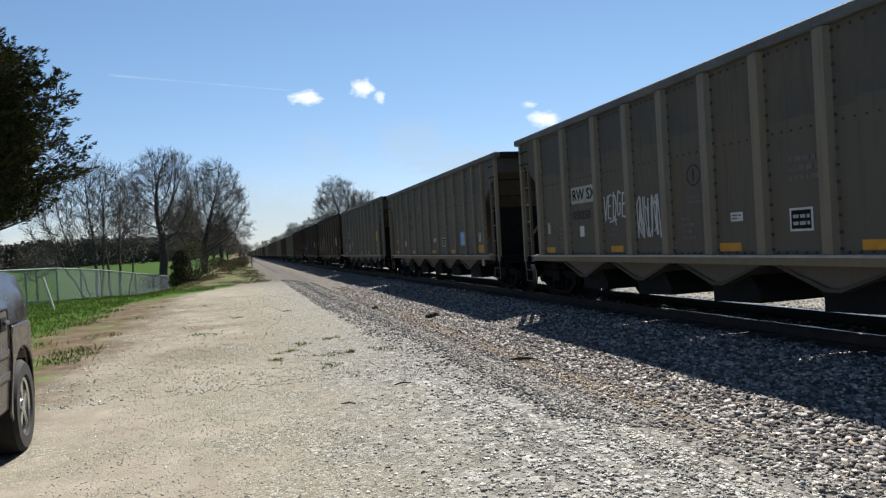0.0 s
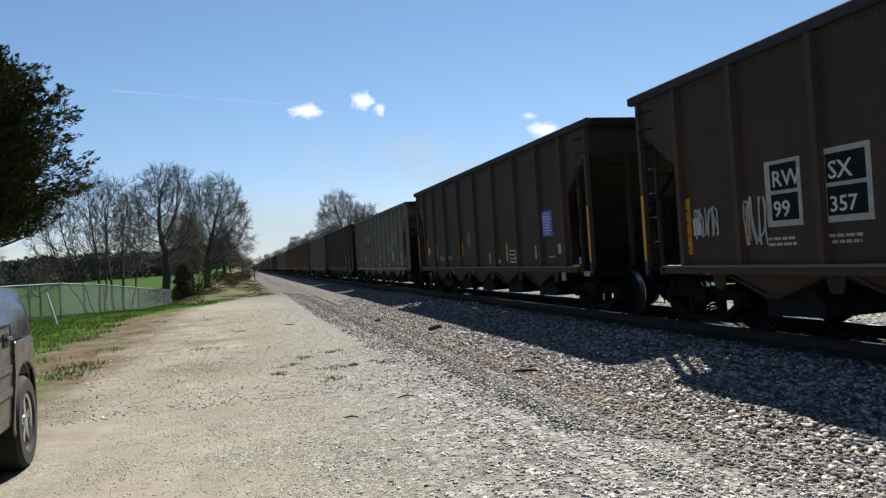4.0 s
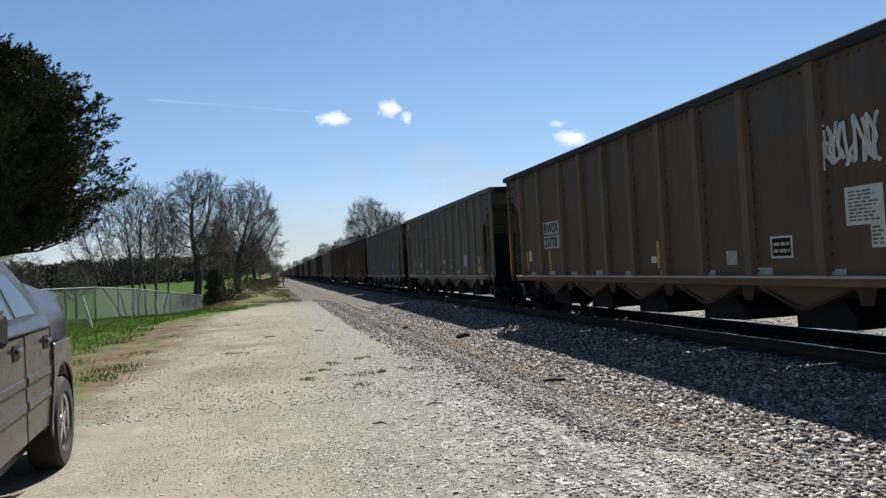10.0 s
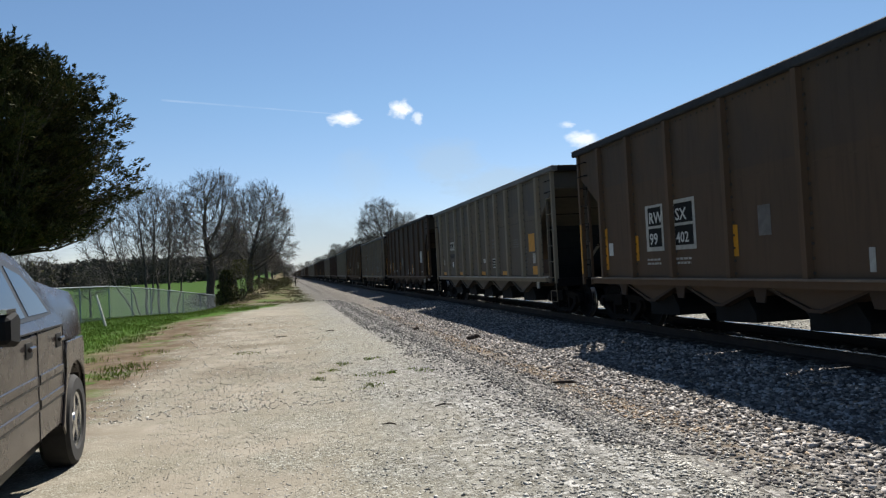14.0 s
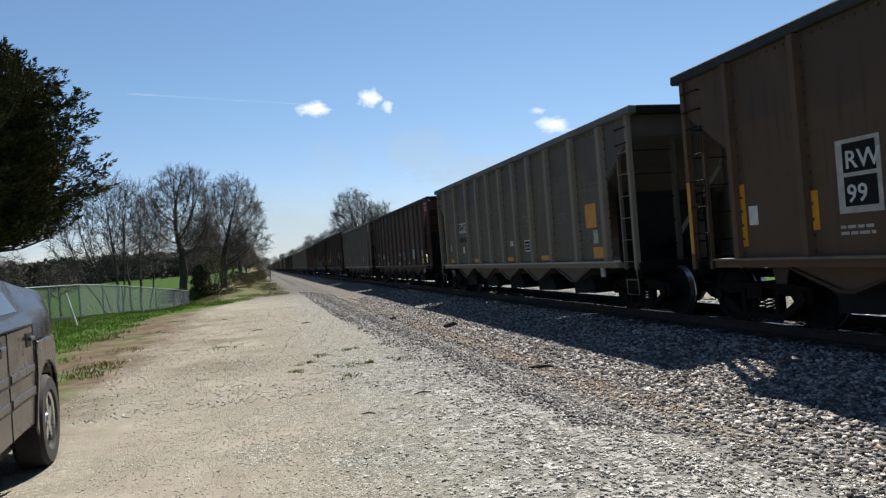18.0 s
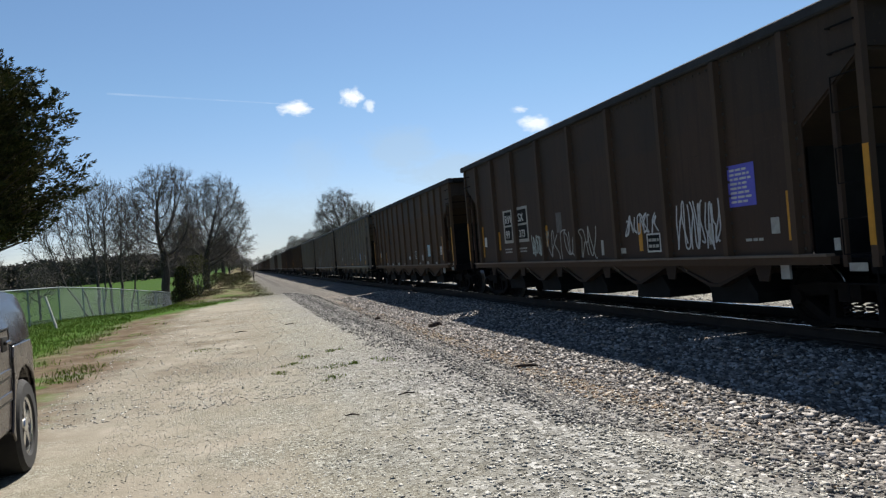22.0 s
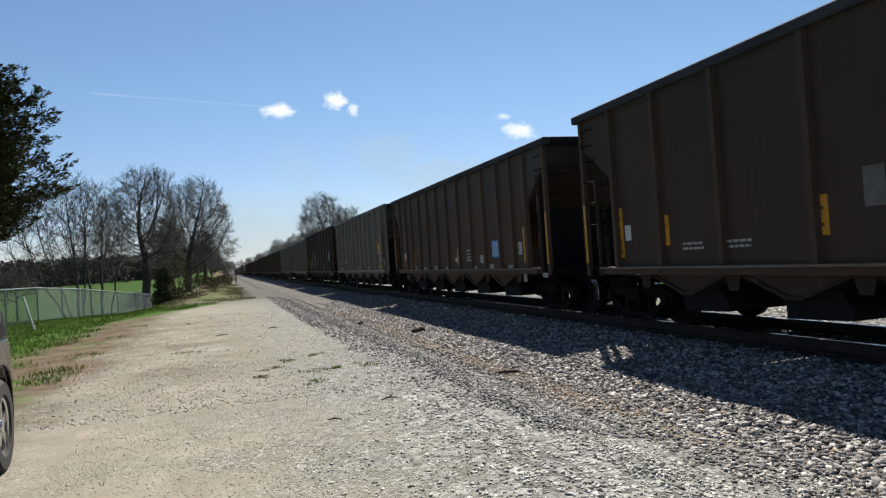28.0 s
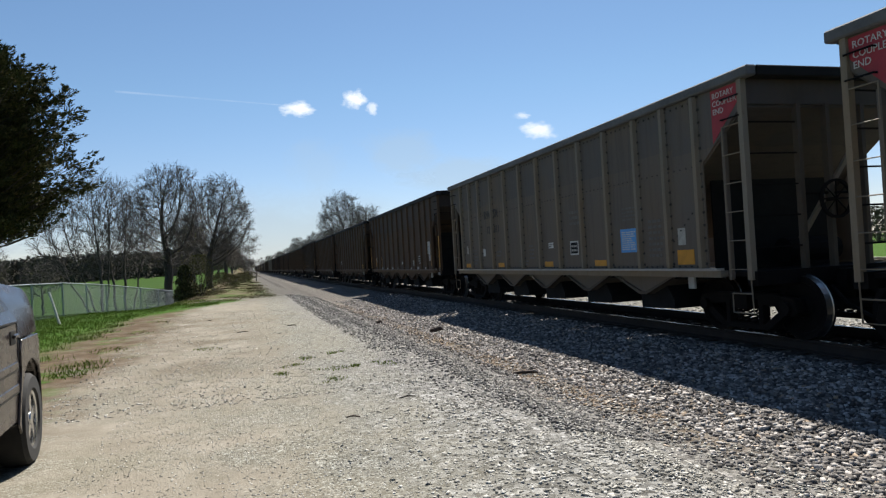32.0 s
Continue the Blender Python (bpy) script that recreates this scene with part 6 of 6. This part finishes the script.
# sail panel running down from the roof into the bed's side
for s in (1, -1):
    rows = []
    for y, z0, z1, in0, in1 in ((-0.375, 1.07, 1.555, 0.93, 0.74), (-0.15, 1.07, 1.505, 0.93, 0.79), (0.1, 1.07, 1.475, 0.93, 0.83), (0.25, 1.07, 1.455, 0.93, 0.85), (0.42, 1.07, 1.42, 0.93, 0.855), (0.58, 1.06, 1.35, 0.925, 0.85), (0.71, 1.05, 1.26, 0.92, 0.84), (0.81, 1.03, 1.17, 0.905, 0.83), (0.88, 1.0, 1.07, 0.88, 0.80)):
        m1 = 0.45 * z0 + 0.55 * z1
        rows.append([(s * in0, y, z0), (s * (in0 * 0.55 + in1 * 0.45 + 0.012), y, m1), (s * in1, y, z1), (s * (in1 - 0.12), y, z1 + 0.005), (s * (in1 - 0.14), y, z0)])
    part("bed_side", loft(rows if s > 0 else rows[::-1]), TPAINT, truck, smooth=True)
g = Geo().box(-0.66, 0.66, 0.78, 0.84, 0.62, 1.24)
part("tailgate", g, TPAINT, truck, bevel=0.02)
g = Geo().box(-0.66, 0.66, -0.40, -0.37, 1.0, 1.53)
part("rear_window", g, GLASS, truck, "tinted rear window")


def side_glass(name, pts, lift, mat, label=""):
    """A pane on the leaning upper side: points of (y, z)."""
    for s in (1, -1):
        g = Geo()

        def at(y, z, o):
            t = (z - 1.28) / 0.46
            return (s * (0.875 - 0.19 * t + o), y, z)
        n = len(pts)
        g.add([at(y, z, lift) for y, z in pts] + [at(y, z, lift - 0.02) for y, z in pts], [tuple(range(n)), tuple(range(n, 2 * n))[::-1]] + [(i, (i + 1) % n, n + (i + 1) % n, n + i) for i in range(n)])
        part(name, g, mat, truck, label)


side_glass("window_trim", [(-2.30, 1.26), (-0.50, 1.285), (-0.60, 1.46), (-0.80, 1.64), (-1.05, 1.71), (-1.62, 1.66)], 0.010, TRIM)
side_glass("rear_side_window", [(-1.17, 1.31), (-0.62, 1.315), (-0.71, 1.46), (-0.88, 1.60), (-1.17, 1.665)], 0.016, GLASS, "tinted rear side window")
side_glass("front_side_window", [(-2.12, 1.29), (-1.27, 1.305), (-1.27, 1.66), (-1.6, 1.61)], 0.016, GLASS, "tinted front side window")
g = Geo()
g.prism([(-2.5, 1.2), (-1.72, 1.68), (-1.70, 1.66), (-2.44, 1.18)], -0.7, 0.7, "x")
part("windscreen", g, GLASS, truck)
# door shut lines, mouldings and handles
for s in (1, -1):
    g = Geo().box(s * 0.925, s * 0.936, -2.3, -0.40, 1.196, 1.208)
    part("belt_line", g, TRIM, truck)
    for y in (-0.41, -1.19, -2.28):
        g = Geo().box(s * 0.925, s * 0.934, y - 0.006, y + 0.006, 0.45, 1.2)
        part("shut_line", g, TRIM, truck)
    for z in (0.87, 0.70):
        g = Geo()
        g.box(s * 0.925, s * 0.938, -1.16, -0.44, z - 0.03, z + 0.03)
        g.box(s * 0.925, s * 0.938, -2.25, -1.22, z - 0.03, z + 0.03)
        part("door_moulding", g, TPAINT, truck, bevel=0.008)
        g = Geo()
        g.box(s * 0.925, s * 0.9365, -1.16, -0.44, z - 0.042, z - 0.03)
        g.box(s * 0.925, s * 0.9365, -2.25, -1.22, z - 0.042, z - 0.03)
        part("moulding_groove", g, TRIM, truck)
    for y in (-0.57, -1.42):
        g = Geo().box(s * 0.93, s * 0.936, y - 0.08, y + 0.08, 1.04, 1.145)
        part("handle_recess", g, TRIM, truck)
        g = Geo().box(s * 0.94, s * 0.965, y - 0.075, y + 0.075, 1.085, 1.12)
        part("door_handle", g, TPAINT, truck, bevel=0.01)
    for yc in (0.0, -WB):
        inner = arc(yc, 0.40, 0.47, -8, 188, 16)
        outer = [(yc + 0.53, 0.42), (yc + 0.57, 0.75), (yc + 0.50, 0.98), (yc + 0.30, 1.06), (yc - 0.33, 1.06), (yc - 0.385, 0.98), (yc - 0.39, 0.80), (yc - 0.55, 0.42)]
        g = Geo()
        g.prism(outer + inner[::-1], s * 0.925, s * 0.947, "x")
        part("wheel_arch_flare", g, TPAINT, truck, bevel=0.008)
        g = Geo()
        g.prism(inner, s * 0.55, s * 0.60, "x")
        part("wheel_well", g, TRIM, truck)
    g = Geo()
    g.prism([(-2.55, 1.225), (-2.36, 1.195), (-2.33, 1.35), (-2.39, 1.39), (-2.55, 1.36)], s * 0.97, s * 1.12, "x")
    mirror = part("mirror", g, BLACK, truck, "black door mirror with a bright cap", bevel=0.02)
    g = Geo().box(s * 0.88, s * 1.0, -2.47, -2.37, 1.20, 1.26)
    part("mirror_arm", g, TRIM, mirror)
    g = Geo().box(s * 0.985, s * 1.105, -2.54, -2.37, 1.375, 1.40)
    part("mirror_cap", g, ALLOY, mirror)
    g = Geo().box(s * 0.72, s * 0.86, 0.84, 0.90, 0.80, 1.04)
    part("tail_lamp", g, LAMP, truck, bevel=0.02)
g = Geo().box(-0.82, 0.82, 0.83, 0.98, 0.42, 0.62)
part("rear_bumper", g, TRIM, truck, bevel=0.03)
g = Geo().box(-0.93, 0.93, -4.2, -4.0, 0.36, 0.66)
part("front_bumper", g, TRIM, truck, bevel=0.03)
g = Geo().box(-0.8, 0.8, -3.9, 0.75, 0.25, 0.36)
part("chassis", g, TRIM, truck)
for yc in (0.0, -WB):
    for s in (1, -1):
        g = Geo()
        g.lathe([(-0.115, 0.22), (-0.115, 0.345), (-0.085, 0.375), (0.085, 0.375), (0.115, 0.345), (0.115, 0.25), (0.09, 0.22)], 40, "x")
        wheel = part("wheel", g, TYRE, truck, "black road tyre", (s * 0.83, yc, 0.375), smooth=False)
        g = Geo()
        g.lathe([(s * 0.06, 0.215), (s * 0.10, 0.235), (s * 0.09, 0.205), (s * 0.0, 0.20), (s * -0.05, 0.21)], 36, "x")
        for k in range(5):
            t = 2 * math.pi * k / 5
            m = Matrix.Rotation(t, 4, "X")
            g.box(s * 0.06, s * 0.09, -0.035, 0.035, 0.03, 0.21, m)
        g.lathe([(s * 0.055, 0.002), (s * 0.055, 0.065), (s * 0.098, 0.055), (s * 0.105, 0.002)], 20, "x")
        part("rim", g, ALLOY, wheel, "bright five-spoke alloy rim")
        g = Geo()
        g.lathe([(s * -0.04, 0.002), (s * -0.04, 0.205), (s * -0.02, 0.205), (s * -0.02, 0.002)], 24, "x")
        part("brake_disc", g, STEEL, wheel)

# the body draws in towards its rear corners
for ob in truck.children:
    if ob.name.split(".")[0] not in ("wheel",):
        for v in ob.data.vertices:
            if v.co.y > 0.3:
                v.co.x *= 1 - 0.16 * ((v.co.y - 0.3) / 0.6) ** 1.6

# ---- clouds: thin patches far off in the sky ----
def cloud_mat(name, seed, strength, stretch, cut, glow):
    m = Mat(name, 1.0)
    tc = m.tc.outputs["Object"]
    mp = m.n.new("ShaderNodeMapping")
    mp.inputs["Location"].default_value = (seed * 3.1, seed * 1.7, seed)
    mp.inputs["Scale"].default_value = stretch
    m.l.new(tc, mp.inputs["Vector"])
    t = m.n.new("ShaderNodeTexNoise")
    t.inputs["Scale"].default_value, t.inputs["Detail"].default_value, t.inputs["Roughness"].default_value = 1.0, 7, 0.58
    m.l.new(mp.outputs[0], t.inputs["Vector"])
    ln = m.n.new("ShaderNodeVectorMath")
    ln.operation = "LENGTH"
    m.l.new(tc, ln.inputs[0])
    fall = m.math("SUBTRACT", 1.0, ln.outputs["Value"])
    a = m.ramp(m.math("ADD", m.math("MULTIPLY", fall, 0.62), m.math("MULTIPLY", t.outputs["Fac"], 0.75)), [(cut, 0.0), (cut + 0.30, 1.0)])
    a = m.math("MULTIPLY", a, strength)
    edge = m.math("MULTIPLY", m.math("MINIMUM", m.math("MULTIPLY", m.math("MAXIMUM", fall, 0.0), 4.0), 1.0), a)
    em = m.n.new("ShaderNodeEmission")
    em.inputs["Color"].default_value, em.inputs["Strength"].default_value = (0.96, 0.985, 1.0, 1) if glow > 0.5 else (0.76, 0.91, 1.0, 1), glow
    tr, mx = m.n.new("ShaderNodeBsdfTransparent"), m.n.new("ShaderNodeMixShader")
    m.l.new(edge, mx.inputs[0])
    m.l.new(tr.outputs[0], mx.inputs[1])
    m.l.new(em.outputs[0], mx.inputs[2])
    m.l.new(mx.outputs[0], m.n["Material Output"].inputs["Surface"])
    return m.m


clouds = []
for k, (x, z, w, h, s, stretch, cut, label) in enumerate((
        (258, 576, 95, 42, 0.95, (1.5, 1, 1.5), 0.52, "small white fair-weather cloud"), (474, 622, 66, 52, 0.95, (1.5, 1, 1.5), 0.52, "small white fair-weather cloud"), (548, 588, 38, 40, 0.6, (1.5, 1, 1.5), 0.56, "wisp of white cloud"),
        (1262, 508, 120, 60, 0.8, (1.6, 1, 1.6), 0.54, "small ragged white cloud"), (1195, 572, 62, 24, 0.5, (2, 1, 2), 0.6, "wisp of white cloud"),
        (660, 430, 230, 130, 0.30, (1.7, 1, 1.7), 0.50, "thin veil of high cloud"), (330, 385, 170, 150, 0.16, (1.6, 1, 1.6), 0.50, "thin veil of high cloud"), (900, 340, 360, 130, 0.36, (1.9, 1, 1.9), 0.50, "thin veil of high cloud"), (60, 90, 760, 260, 0.55, (1.4, 1, 0.8), 0.42, "pale haze of cloud near the horizon"), (-1150, 165, 620, 130, 0.6, (2.4, 1, 1.5), 0.40, "bank of pale cloud low over the woods"))):
    g = Geo()
    g.add([(-1, 0, -1), (1, 0, -1), (1, 0, 1), (-1, 0, 1)], [(0, 1, 2, 3)])
    ob = solid("cloud", g, cloud_mat("cloud", k + 1, s, stretch, cut, 0.62 if s > 0.47 and w < 300 else 0.36), label, "cloud", "clouds", "structure", fix=False)
    ob.visible_shadow = False
    ob.scale = (w, 1, h)
    ob.location = (x, 2600 + 20 * k, z)
    clouds.append(ob)
g = Geo()
g.add([(-460, 2900, 722), (230, 2900, 670), (230, 2900, 674), (-460, 2900, 730)], [(0, 1, 2, 3)])


def trail_mat():
    m = Mat("vapour_trail", 1.0)
    em, tr, mx = m.n.new("ShaderNodeEmission"), m.n.new("ShaderNodeBsdfTransparent"), m.n.new("ShaderNodeMixShader")
    em.inputs["Color"].default_value, em.inputs["Strength"].default_value = (0.97, 0.985, 1, 1), 0.65
    m.l.new(m.ramp(m.noise(0.006, 4), [(0.35, 0.0), (0.75, 0.15)]), mx.inputs[0])
    m.l.new(tr.outputs[0], mx.inputs[1])
    m.l.new(em.outputs[0], mx.inputs[2])
    m.l.new(mx.outputs[0], m.n["Material Output"].inputs["Surface"])
    return m.m


trail = solid("vapour_trail", g, trail_mat(), "faint white vapour trail across the sky", "vapour trail", kind="structure", fix=False)
trail.visible_shadow = False


def motions():
    """The train runs towards the camera at an even speed, its wheels turn, and the clouds drift."""
    times = [0.0, 8.0, 16.0, 24.0, 32.0]
    for n, kind, full, car, y0 in train:
        walk(car, [(t, pose(XC, y0 - V * t, RAILTOP)) for t in times])
    turn = math.degrees(V / 0.457)
    spins = {}
    for n, kind, full, car, y0 in train:
        if not -2 < n < 42:
            continue
        for bog in car.children:
            for w in bog.children:
                if w.name.split(".")[0] != "wheelset":
                    continue
                c = round(w.location.y, 2)
                if c not in spins:
                    walk(w, [(k / FPS, pose(0, c, 0.457, turn * k / FPS)) for k in range(32 * FPS + 1)])
                    spins[c] = w
                else:
                    src = spins[c].animation_data
                    w.rotation_mode = "QUATERNION"
                    keys = w.animation_data_create()
                    keys.action = src.action
                    keys.action_slot = src.action_slot
    for ob in clouds:
        x, y, z = ob.location
        walk(ob, [(t, pose(x - 1.45 * t, y, z + 0.5 * t)) for t in times])


motions()
